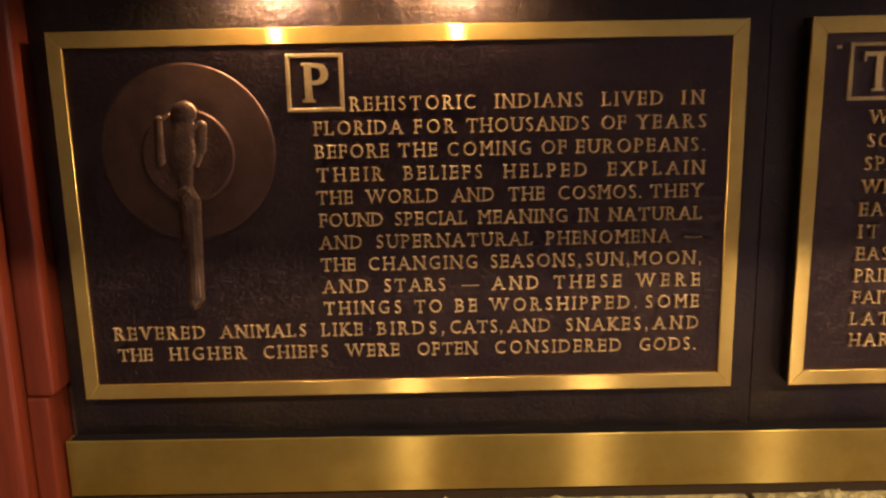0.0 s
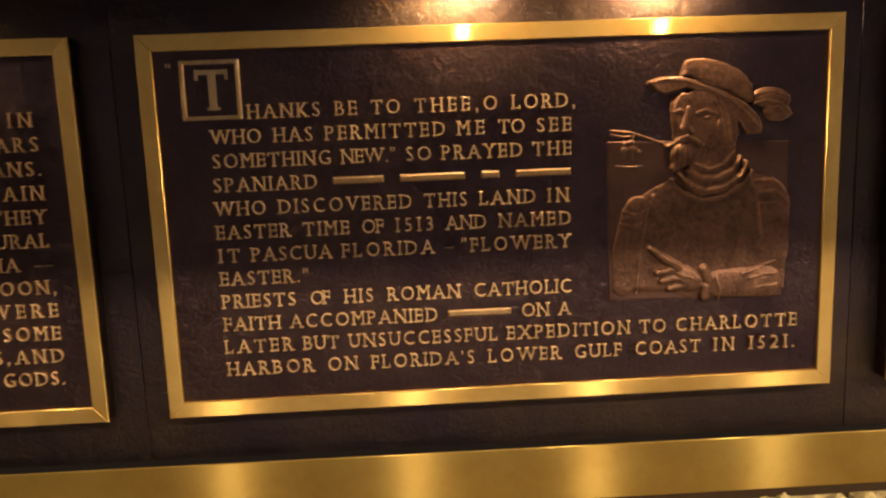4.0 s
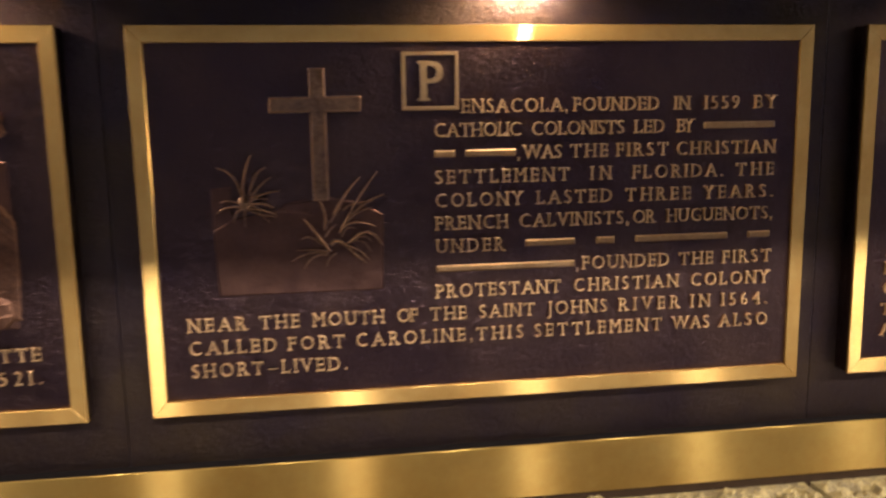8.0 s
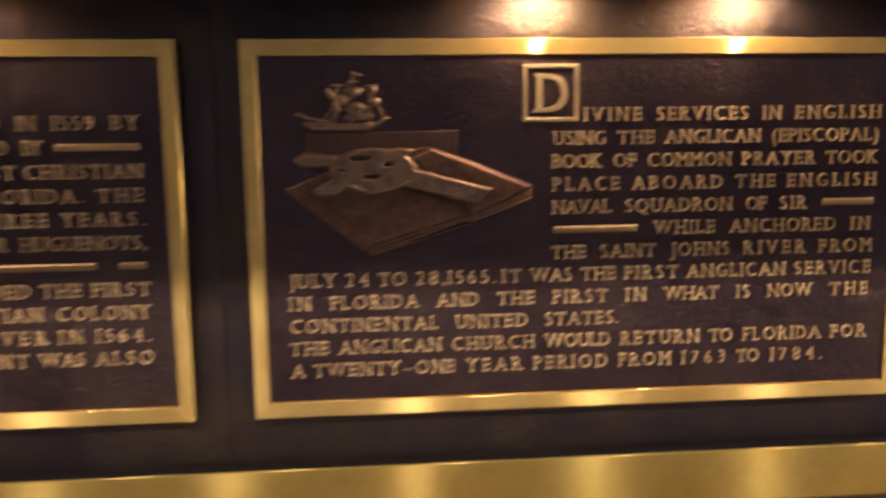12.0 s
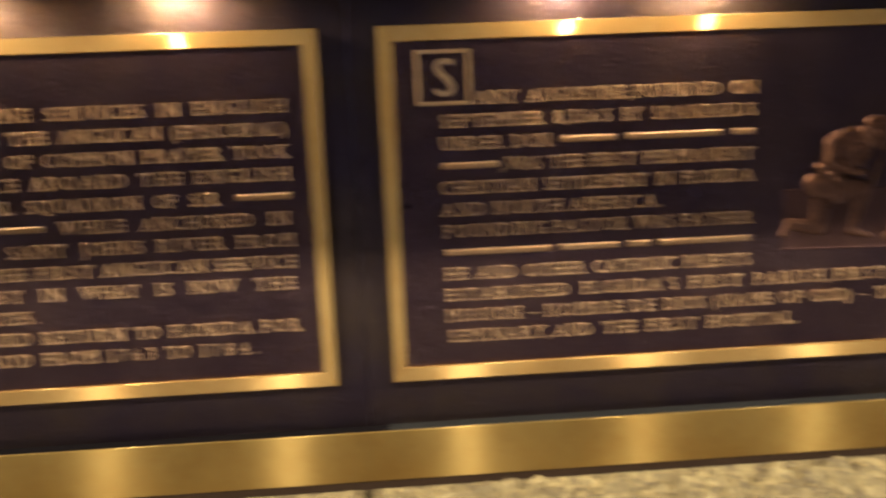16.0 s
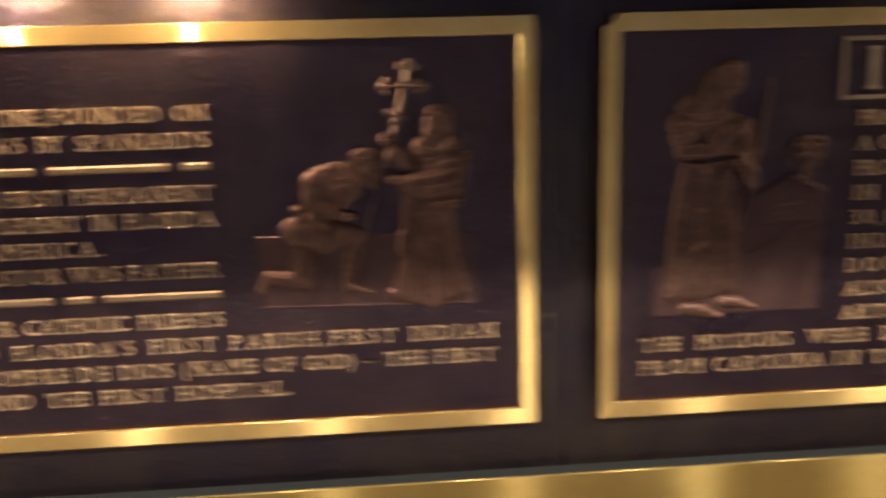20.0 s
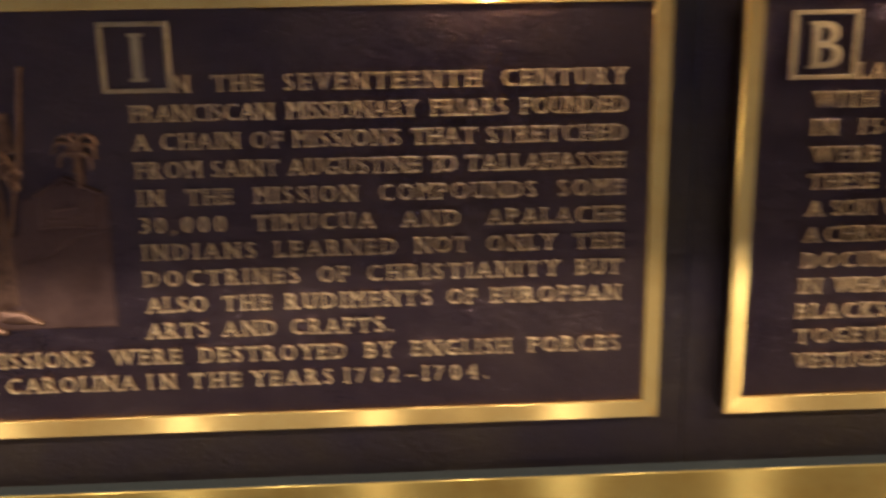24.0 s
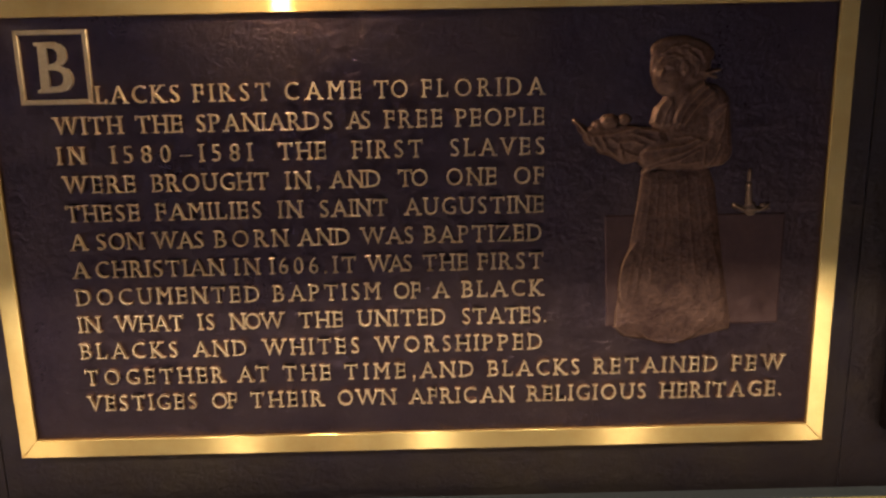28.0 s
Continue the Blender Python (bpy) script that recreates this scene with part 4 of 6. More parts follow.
r.ridge(((288.9, 18.5), (308.6, 20.2), (324.5, 4.4)), 1.3, 5)
r.ridge(((290.6, 6.2), (308.9, 6.6), (324.8, -7.9)), 1.2, 4)
r.ridge(((141.4, -25.2), (137.2, -45.4), (140.0, -66.1)), 1.2, 3.5)
r.limb(299.0, -84.5, 18.2, 246.0, -84.2, 15.5, 5, 6)
r.ridge(((272.6, -74.1), (289.2, -68.4), (309.2, -61.2)), 1.7, 4)
r.ridge(((279.4, -79.5), (296.1, -75.4), (312.9, -74.7)), 1.3, 3)
r.ridge(((289.7, -90.0), (313.2, -88.0)), 1.3, 3)
r.ridge(((240.9, -75.7), (246.1, -90.9), (246.3, -102.5)), 2.0, 5)
r.limb(227.5, -66.7, 5.7, 233.3, -80.9, 6.0, 7, 7)
r.limb(231.0, -86.7, 6.0, 229.5, -98.2, 6.0, 7, 7)
r.blob(206.6, -76.1, 22.6, 13.3, 7, -28, 7)
r.limb(197.6, -63.4, 6.0, 179.3, -50.3, 4.6, 6, 8.5)
r.limb(179.3, -50.3, 4.6, 166.1, -40.4, 2.6, 5, 8.5)
r.limb(190.9, -66.3, 5.0, 175.4, -68.7, 4.3, 6, 8)
r.limb(194.3, -75.4, 4.6, 180.1, -77.9, 4.3, 6, 8)
r.limb(201.0, -85.0, 5.0, 188.7, -87.0, 4.3, 6, 7.5)
r.ridge(((186.0, -61.8), (200.9, -71.8), (212.6, -75.7)), 1.0, 2)
r.ridge(((189.3, -73.1), (204.3, -79.2)), 1.0, 2)
r.limb(237.2, 67.4, 25.9, 235.5, 36.0, 28.5, 5, 4)
r.ridge(((191.1, 35.6), (203.7, 21.5), (224.7, 12.3), (249.7, 16.4), (270.5, 28.9), (280.1, 41.9)), 2.6, 9)
r.ridge(((196.6, 43.4), (209.2, 29.3), (228.7, 21.6), (251.0, 25.8), (269.0, 38.4), (274.3, 51.6)), 3.2, 10)
r.ridge(((207.6, 46.8), (221.6, 36.8), (241.1, 35.8), (259.1, 44.3), (267.2, 57.3)), 3.0, 9)
r.ridge(((217.3, 51.7), (231.2, 45.7), (247.9, 50.2), (260.2, 64.3)), 2.2, 7)
r.flat(((191.2, 128.3), (226.1, 129.4), (253.7, 121.6), (262.4, 97.4), (261.3, 77.6), (251.8, 64.7), (231.1, 56.4), (209.0, 52.1), (193.8, 50.2), (188.9, 59.8), (192.2, 75.6), (191.5, 86.2), (189.3, 100.8), (188.5, 116.6)), 10, 16)
r.blob(225.1, 100.5, 29.8, 36.2, 3, 0, 8.5)
r.blob(203.0, 110.7, 11.6, 19.4, 1.6, 0, 10.5)
r.blob(230.1, 84.4, 11.6, 14.2, 1.6, 20, 11)
r.blob(251.4, 90.0, 12.9, 25.9, 3, 0, 8)
r.ridge(((241.3, 122.1), (252.6, 103.2), (255.8, 76.5)), 1.4, 4.5)
r.ridge(((248.2, 121.8), (261.0, 101.5), (262.7, 77.5)), 1.4, 4.5)
r.ridge(((253.8, 117.6), (266.5, 98.6), (265.4, 82.7)), 1.4, 4.5)
r.ridge(((235.8, 122.4), (245.7, 104.8), (248.8, 83.5)), 1.4, 4.5)
r.blob(241.7, 93.1, 3.2, 6.5, 1.6, 0, 11.5)
r.blob(227.8, 103.7, 7.8, 3.9, -2.4, 0)
r.blob(196.8, 105.1, 4.5, 3.9, -2.4, 0)
r.blob(227.8, 103.0, 4.2, 2.3, 0.8, 0, 11)
r.blob(196.8, 104.4, 2.9, 2.1, 0.8, 0, 10.3)
r.ridge(((216.7, 108.1), (226.3, 111.0), (238.8, 106.5)), 1.7, 6)
r.ridge(((191.3, 109.9), (197.5, 112.3), (204.4, 109.3)), 1.5, 6)
r.limb(207.1, 113.2, 2.9, 203.1, 91.6, 4.9, 4.5, 11)
r.blob(203.8, 91.6, 6.5, 4.2, 1.6, 0, 12.8)
r.blob(210.7, 89.9, 2.9, 2.6, 1.8, 0, 12.5)
r.ridge(((212.8, 91.8), (219.7, 83.5), (222.6, 74.1)), 1.0, -3)
r.ridge(((205.9, 84.2), (199.1, 81.2), (192.2, 75.6), (184.0, 73.3)), 2.0, 9)
r.ridge(((205.9, 84.2), (215.6, 79.8), (224.0, 72.7)), 2.2, 8)
r.blob(203.9, 76.3, 5.2, 1.7, -1.6, 0)
r.blob(199.9, 61.9, 11.6, 12.9, 5, 0, 8.5)
r.limb(199.2, 57.9, 7.8, 192.4, 48.9, 4.5, 5, 8)
r.ridge(((193.6, 71.5), (191.0, 50.3)), 1.0, 3.5)
r.ridge(((199.1, 71.3), (195.9, 48.1)), 1.0, 3.5)
r.ridge(((204.7, 71.0), (202.1, 49.8)), 1.0, 3.5)
r.ridge(((210.2, 69.4), (209.0, 53.5)), 1.0, 3.5)
r.ridge(((221.3, 70.2), (215.9, 55.8)), 1.0, 3.5)
r.ridge(((228.1, 73.8), (225.5, 59.3)), 1.0, 3.5)
r.flat(((162.5, 143.9), (178.5, 148.7), (199.3, 148.5), (226.7, 142.1), (252.7, 128.7), (272.3, 117.0), (287.3, 102.3), (291.4, 91.1), (289.3, 82.4), (273.0, 82.5), (264.6, 95.4), (252.9, 114.7), (230.0, 129.6), (204.2, 135.4), (181.8, 129.5), (170.5, 133.7)), 11.5, 1.3)
r.ridge(((164.1, 141.6), (181.7, 145.5), (204.2, 143.1), (230.0, 134.3), (252.8, 122.5), (272.5, 106.0), (289.2, 88.0)), 1.6, 4)
r.flat(((198.3, 147.9), (202.4, 160.0), (210.4, 164.3), (226.4, 163.1), (249.0, 156.6), (268.5, 146.6), (279.1, 136.9), (280.4, 118.2), (272.3, 117.0), (252.7, 128.7), (226.7, 142.1)), 14, 5.8)
r.blob(237.8, 149.4, 37.0, 13.5, 2.5, -18, 12.5)
r.ridge(((199.3, 147.9), (226.7, 142.1), (252.7, 129.3), (273.0, 117.6)), 1.3, -3)
r.blob(301.5, 121.3, 22.2, 11.7, 6, -8, 2.5)
r.blob(308.4, 106.7, 15.7, 11.1, 6, 0, 2.5)
r.ridge(((280.5, 116.0), (295.0, 119.7), (311.5, 115.3), (323.9, 103.8)), 1.6, 5)
r.ridge(((284.5, 126.4), (301.3, 129.4), (321.1, 122.7)), 1.3, 4)
r.ridge(((286.9, 122.0), (301.4, 125.1), (321.2, 118.0)), 1.0, 3)
r.ridge(((295.3, 110.4), (308.3, 112.3), (321.6, 100.8)), 1.0, 3)
r.blob(296.1, 100.9, 7.8, 5.9, -3, 0, 0)
r.cast("explorer_portrait", "bearded explorer in plumed hat pointing, bronze relief", CAST)

r = Relief(STANDS[2])
r.flat(((-304.4, -5.1), (-283.0, 6.9), (-238.1, 15.2), (-227.0, 21.0), (-179.0, 27.7), (-153.1, 22.4), (-133.8, 14.1), (-121.3, 7.3), (-123.1, -77.8), (-302.0, -77.6)), 3.5, 1.1)
r.flat(((-305.2, 39.9), (-284.0, 42.9), (-283.1, 6.6), (-304.8, -4.6)), 2.2, 1.0)
r.ridge(((-237.7, 15.2), (-220.8, 14.3), (-199.3, 8.8)), 0.9, 4.6)
r.ridge(((-228.1, 21.0), (-216.0, 23.9), (-202.9, 26.0)), 0.9, 4.6)
r.cast("relief_ground", "plain raised slab of ground under the cross", CAST_DARK)

r = Relief(STANDS[2])
r.flat(((-197.3, 166.4), (-179.9, 166.2), (-179.9, 23.9), (-196.8, 24.1)), 7, 1.4)
r.flat(((-239.6, 135.8), (-141.3, 136.7), (-142.1, 119.4), (-240.1, 119.0)), 7.5, 1.4)
r.cast("latin_cross", "plain upright bronze cross in raised relief", CAST_PALER)

r = Relief(STANDS[2])
r.CELL, r.base = 0.55, 3
r.frond((-272.8, 31.9), (-281.2, 52.6), (-297.7, 62.4), 2.08, 7)
r.frond((-271.2, 29.7), (-269.3, 53.6), (-261.6, 74.9), 2.2, 9)
r.frond((-265.4, 29.7), (-258.8, 51.3), (-246.3, 61.9), 2.4, 5)
r.frond((-263.3, 28.6), (-253.9, 41.5), (-240.5, 51.1), 2.2, 8)
r.frond((-264.5, 26.4), (-252.3, 32.8), (-232.7, 36.3), 2.72, 7)
r.frond((-267.1, 18.8), (-253.2, 16.4), (-237.3, 10.8), 2.2, 8)
r.frond((-267.2, 17.7), (-255.6, 12.1), (-236.7, 8.3), 1.92, 7)
r.frond((-266.0, 20.5), (-252.8, 23.0), (-240.1, 18.0), 1.92, 7)
r.frond((-273.4, 22.1), (-285.0, 26.6), (-295.9, 25.2), 1.92, 5)
r.frond((-273.6, 19.9), (-289.8, 19.4), (-300.6, 12.5), 2.08, 6)
r.frond((-273.7, 17.7), (-279.4, 13.4), (-282.6, 3.1), 2.08, 7)
r.frond((-270.1, 16.6), (-270.6, 7.8), (-270.6, -2.8), 1.7, 5)
r.frond((-266.9, 23.1), (-257.9, 28.5), (-246.1, 27.3), 1.7, 7)
r.frond((-266.0, 19.2), (-255.6, 13.2), (-244.2, 2.0), 1.6, 6)
r.frond((-264.9, 20.9), (-258.5, 19.1), (-252.3, 13.1), 1.6, 8)
r.frond((-265.8, 23.1), (-259.3, 24.2), (-252.9, 21.9), 1.6, 8)
r.blob(-271.1, 24.3, 6.0, 7.0, 6)
r.cast("palmetto", "bronze palmetto tuft with thin curved leaves", CAST_PALER)

r = Relief(STANDS[2])
r.CELL, r.base = 0.55, 3
r.frond((-181.3, -31.0), (-193.7, -13.0), (-208.2, 4.9), 3.3, 10)
r.frond((-178.8, -23.2), (-169.9, -21.1), (-155.0, -34.7), 4.16, 10)
r.frond((-155.0, -34.7), (-148.5, -40.4), (-141.6, -46.2), 2.72, 8)
r.frond((-185.8, -6.4), (-185.1, 11.3), (-193.0, 28.9), 2.8, 8)
r.frond((-169.5, -11.0), (-153.3, 17.6), (-126.6, 54.4), 2.4, 8)
r.frond((-175.4, 9.0), (-161.5, 30.8), (-145.8, 48.1), 2.72, 6)
r.frond((-167.2, -6.6), (-151.7, -0.1), (-130.4, -5.9), 2.72, 7)
r.frond((-162.6, 0.0), (-144.6, 17.5), (-119.9, 29.3), 3.2, 6)
r.frond((-165.4, 13.3), (-153.2, 19.8), (-133.5, 21.8), 2.4, 5)
r.frond((-159.0, -22.3), (-138.9, -11.4), (-122.8, -27.2), 3.3, 9)
r.frond((-154.5, -20.1), (-143.4, -15.8), (-134.8, -22.6), 2.4, 8)
r.frond((-161.2, -23.4), (-145.7, -21.3), (-136.2, -33.4), 2.08, 7)
r.frond((-163.5, -25.6), (-148.3, -32.6), (-138.0, -43.3), 2.08, 7)
r.frond((-183.5, -32.1), (-198.8, -29.7), (-216.4, -29.5), 1.92, 7)
r.frond((-183.6, -33.7), (-203.3, -33.0), (-222.4, -41.4), 1.92, 7)
r.frond((-183.7, -35.5), (-199.1, -37.6), (-208.5, -49.9), 2.08, 7)
r.frond((-174.8, -34.5), (-181.6, -40.0), (-185.2, -47.9), 2.08, 7)
r.frond((-189.7, -23.1), (-202.6, -15.1), (-212.5, -18.3), 2.08, 6)
r.frond((-185.0, -15.3), (-180.4, -8.7), (-173.2, -2.1), 1.92, 8)
r.frond((-167.5, -15.5), (-160.6, -6.7), (-151.9, -7.9), 1.92, 7)
r.frond((-180.1, 0.2), (-170.8, 13.4), (-166.2, 22.1), 2.08, 5)
r.frond((-167.1, -4.4), (-151.4, 8.7), (-133.7, 15.2), 1.92, 5)
r.cast("palmetto", "bronze palmetto tuft with thin curved leaves", CAST_PALER)

r = Relief(STANDS[3])
r.flat(((-312.1, 110.4), (-147.3, 111.7), (-149.6, 75.7), (-185.7, 76.3), (-316.0, 71.8)), 2.5, 1.1)
r.cast("relief_back", "plain raised slab behind the book", CAST_DARK)

r = Relief(STANDS[3])
r.base = 0
r.flat(((-317.9, 120.6), (-299.9, 116.9), (-239.6, 119.1), (-229.9, 126.7), (-222.0, 125.5), (-244.8, 112.5), (-306.0, 113.7)), 5, 2.3)
r.ridge(((-323.2, 130.8), (-310.5, 126.1), (-290.8, 122.4)), 1.7, 5)
r.ridge(((-313.9, 120.6), (-279.7, 118.2), (-239.6, 119.7)), 1.7, 4)
r.blob(-260.5, 154.5, 8.5, 5.1, 6, 0)
r.blob(-259.8, 136.8, 12.5, 6.8, 7, 0)
r.blob(-242.2, 155.8, 6.8, 4.5, 6, 0)
r.blob(-239.8, 143.6, 7.4, 4.5, 5, 0)
r.blob(-273.8, 145.4, 5.7, 5.7, 5, 0)
r.blob(-280.6, 140.0, 4.6, 9.1, 5, 20)
r.blob(-285.3, 150.1, 4.0, 10.2, 4, 30)
r.ridge(((-262.0, 175.4), (-266.0, 118.5)), 1.0, 4)
r.ridge(((-242.9, 161.3), (-245.3, 119.2)), 1.0, 4)
r.ridge(((-278.5, 162.0), (-284.2, 120.0)), 0.8, 4)
r.ridge(((-262.1, 173.7), (-253.3, 171.4)), 1.4, 4)
r.ridge(((-266.4, 164.0), (-257.3, 164.9)), 1.4, 4)
r.ridge(((-247.5, 160.3), (-236.1, 161.1)), 1.4, 4)
r.ridge(((-284.3, 161.1), (-274.6, 160.9)), 1.4, 4)
r.ridge(((-262.7, 167.2), (-293.3, 125.8)), 0.7, 3)
r.ridge(((-242.0, 158.0), (-228.8, 125.6)), 0.7, 3)
r.ridge(((-288.9, 154.0), (-278.9, 127.7)), 0.9, 4)
r.blob(-256.0, 127.3, 17.1, 4.6, 4, 0)
r.cast("ship_relief", "small three-masted ship in raised relief", CAST_PALER)

r = Relief(STANDS[3])
r.flat(((-338.7, 48.6), (-302.3, 63.6), (-184.4, 94.5), (-175.4, 92.6), (-65.7, 48.5), (-65.3, 33.0), (-131.1, 8.5), (-140.3, 11.0), (-244.9, -27.6)), 4.5, 1.8)
r.flat(((-336.8, 50.3), (-280.9, 75.2), (-148.4, 30.9), (-139.9, 16.8), (-243.6, -12.2)), 9, 2.3)
r.flat(((-201.3, 82.3), (-177.7, 92.1), (-69.2, 48.6), (-72.8, 44.6), (-130.0, 19.0), (-142.4, 34.3)), 9.5, 2.3)
r.ridge(((-177.7, 91.5), (-123.0, 70.7), (-68.0, 48.0)), 2.0, 8)
r.ridge(((-244.0, -16.9), (-191.1, 0.0), (-138.9, 15.0)), 0.9, 6)
r.ridge(((-244.3, -20.5), (-191.4, -4.7), (-136.7, 12.1)), 0.9, 5.5)
r.ridge(((-244.0, -24.7), (-190.6, -9.4), (-133.5, 8.5)), 0.9, 5)
r.ridge(((-130.1, 16.6), (-96.5, 30.0), (-67.1, 44.5)), 0.9, 6.5)
r.ridge(((-129.7, 13.7), (-96.6, 26.6), (-66.1, 39.9)), 0.9, 6)
r.ridge(((-129.9, 10.2), (-96.8, 23.1), (-65.2, 35.3)), 0.9, 5.5)
r.ridge(((-336.9, 49.7), (-295.0, 17.5), (-243.6, -12.8)), 1.5, 8)
r.cast("open_book", "open bronze book lying aslant, in raised relief", CAST)

r = Relief(STANDS[3])
r.base = 7
r.flat(((-326.3, 84.6), (-315.9, 89.5), (-281.6, 86.1), (-282.8, 73.5), (-318.7, 73.0), (-326.8, 78.9)), 13, 2.3)
r.flat(((-306.5, 50.4), (-279.0, 64.3), (-255.1, 59.3), (-284.5, 42.4), (-306.6, 42.8)), 13, 2.3)
r.flat(((-229.6, 87.4), (-215.9, 93.9), (-197.2, 91.9), (-201.1, 85.7), (-212.9, 81.4), (-225.7, 79.3)), 13, 2.3)
r.flat(((-210.0, 73.9), (-118.4, 49.4), (-107.1, 47.5), (-128.1, 30.6), (-210.6, 51.0)), 14, 2.3)
r.oval(-242.1, 69.4, 48.4, 24.2, 13.5, 2.3)
r.blob(-256.5, 82.8, 11.5, 2.9, -9, 0)
r.blob(-226.0, 75.4, 4.6, 2.3, -9, 0)
r.blob(-245.0, 62.0, 9.8, 2.9, -9, 0)
r.blob(-276.7, 70.0, 4.0, 2.3, -9, 0)
r.ridge(((-267.3, 52.0), (-245.9, 44.1), (-219.5, 48.3), (-203.3, 56.1)), 0.9, 14)
r.cast("ringed_cross", "ringed bronze cross lying on the open book", CAST_PALER)

r = Relief(STANDS[4])
r.flat(((99.4, 2.8), (315.4, -0.3), (320.4, -75.8), (100.5, -71.5)), 2, 0.8)
r.ridge(((99.5, 2.3), (130.4, 1.8)), 1.1, 3)
r.ridge(((101.6, -70.3), (319.2, -75.2)), 0.8, 2.6)
r.cast("relief_back", "plain raised ground slab behind the two figures", CAST_DARK)

r = Relief(STANDS[4])
r.FOLD = 0.5
r.base = 1.5
r.limb(181.8, 53.6, 21.8, 161.5, 28.5, 16.8, 8)
r.blob(169.2, 53.8, 23.0, 17.4, 8, 40, 3)
r.blob(188.9, 49.3, 17.4, 18.5, 5, 0, 6)
r.blob(187.4, 36.6, 9.0, 8.4, 3, 0, 9)
r.limb(157.9, 55.3, 11.2, 155.0, 38.5, 8.4, 6, 7)
r.limb(155.1, 37.1, 8.2, 182.8, 22.5, 5.3, 6, 8)
r.blob(191.4, 20.4, 8.5, 4.5, 4, 0, 8)
r.ridge(((188.5, 22.4), (199.7, 23.7)), 0.8, 3)
r.ridge(((188.6, 18.7), (198.8, 19.1)), 0.8, 3)
r.limb(193.8, 70.2, 5.6, 206.3, 56.0, 6.7, 5, 8)
r.ridge(((192.2, 74.4), (199.4, 68.7), (207.4, 56.0)), 1.4, 5)
r.ridge(((196.4, 75.7), (204.2, 68.6), (210.2, 57.4)), 1.1, 4)
r.ridge(((160.3, 69.3), (151.9, 52.6), (148.7, 35.8)), 1.4, 4)
r.ridge(((172.9, 69.6), (179.4, 57.8), (179.4, 41.0)), 1.1, 4)
r.ridge(((163.7, 49.6), (168.9, 35.5), (179.8, 28.2)), 1.1, 3)
r.ridge(((181.6, 57.8), (192.7, 60.4), (202.7, 54.7)), 1.1, 3)
r.ridge(((166.1, 63.6), (162.2, 53.9)), 1.1, 3)
r.ridge(((180.5, 49.4), (191.6, 53.5), (201.1, 46.3)), 1.1, 3)
r.ridge(((154.0, 47.0), (161.4, 32.7), (177.1, 24.0)), 0.8, 3)
r.blob(213.2, 72.7, 14.5, 15.1, 9, 0, 3)
r.blob(210.1, 80.2, 13.4, 7.8, 3, 0, 9.5)
r.limb(219.3, 60.1, 7.8, 220.0, 50.5, 4.8, 6, 6)
r.blob(220.9, 69.0, 2.8, 1.7, -1.4, 0, 0)
r.blob(215.6, 61.5, 3.6, 2.8, -1.6, 0, 0)
r.ridge(((225.3, 70.6), (228.1, 64.4)), 1.1, 5)
r.ridge(((214.0, 73.5), (225.1, 73.9)), 0.8, 3)
r.blob(208.6, 68.0, 2.8, 4.2, 3.5, 0, 11)
r.ridge(((198.4, 73.7), (206.0, 78.3), (217.1, 79.0), (224.5, 75.3)), 0.8, 3)
r.ridge(((200.2, 70.1), (207.5, 74.7), (214.5, 75.7)), 0.7, 3)
r.ridge(((215.8, 57.3), (219.0, 48.9)), 0.7, 3)
r.ridge(((220.8, 57.2), (221.8, 48.8)), 0.7, 3)
r.blob(149.4, 5.8, 26.0, 17.0, 9, -10, 2)
r.blob(166.6, -1.6, 14.2, 14.2, 5, 0, 5)
r.ridge(((131.8, 10.4), (132.1, -5.4)), 1.1, 4)
r.ridge(((137.9, 13.7), (137.9, -10.4)), 1.1, 4)
r.ridge(((144.6, 15.9), (144.8, -13.4)), 1.1, 4)
r.ridge(((151.5, 13.0), (152.0, -15.3)), 1.1, 4)
r.ridge(((158.4, 9.4), (159.1, -16.5)), 1.1, 4)
r.ridge(((165.8, 5.6), (166.5, -16.6)), 1.1, 4)
r.ridge(((137.5, 31.7), (151.8, 22.9), (170.5, 11.3)), 1.4, 5)
r.flat(((136.2, 28.8), (141.7, 34.4), (148.3, 28.7), (142.0, 21.7)), 12.5, 1.1)
r.flat(((149.1, 19.6), (153.1, 25.8), (161.5, 20.0), (158.3, 12.9)), 12.5, 1.1)
r.flat(((160.0, 12.3), (164.7, 17.1), (172.5, 11.2), (168.4, 5.0)), 12.5, 1.1)
r.limb(175.0, 4.0, 12.5, 197.8, 0.2, 10.2, 6, 2)
r.ridge(((177.6, 9.7), (176.8, -10.4)), 1.1, 4)
r.ridge(((186.1, 10.7), (185.7, -11.1)), 1.1, 4)
r.ridge(((193.8, 8.9), (194.1, -8.4)), 1.1, 4)
r.limb(195.2, -8.4, 8.8, 190.4, -31.0, 6.8, 6, 2)
r.limb(190.4, -31.0, 6.9, 188.0, -45.6, 5.7, 6, 2)
r.ridge(((194.0, -13.6), (189.3, -42.6)), 1.1, 3)
r.limb(187.6, -50.9, 6.3, 209.1, -58.3, 3.2, 6, 2)
r.limb(147.1, -12.9, 12.5, 143.4, -39.0, 10.8, 7, 2)
r.limb(145.0, -44.9, 10.3, 113.4, -40.0, 7.7, 7, 2)
r.limb(109.1, -37.9, 6.3, 101.0, -51.6, 4.6, 6, 2)
r.ridge(((138.6, -15.6), (137.9, -36.0)), 1.1, 3)
r.ridge(((148.6, -15.8), (148.3, -39.1)), 1.1, 3)
r.ridge(((113.4, -37.1), (127.7, -39.4)), 0.9, 3)
r.cast("kneeling_soldier", "kneeling bearded soldier with bowed head, bronze relief", CAST)

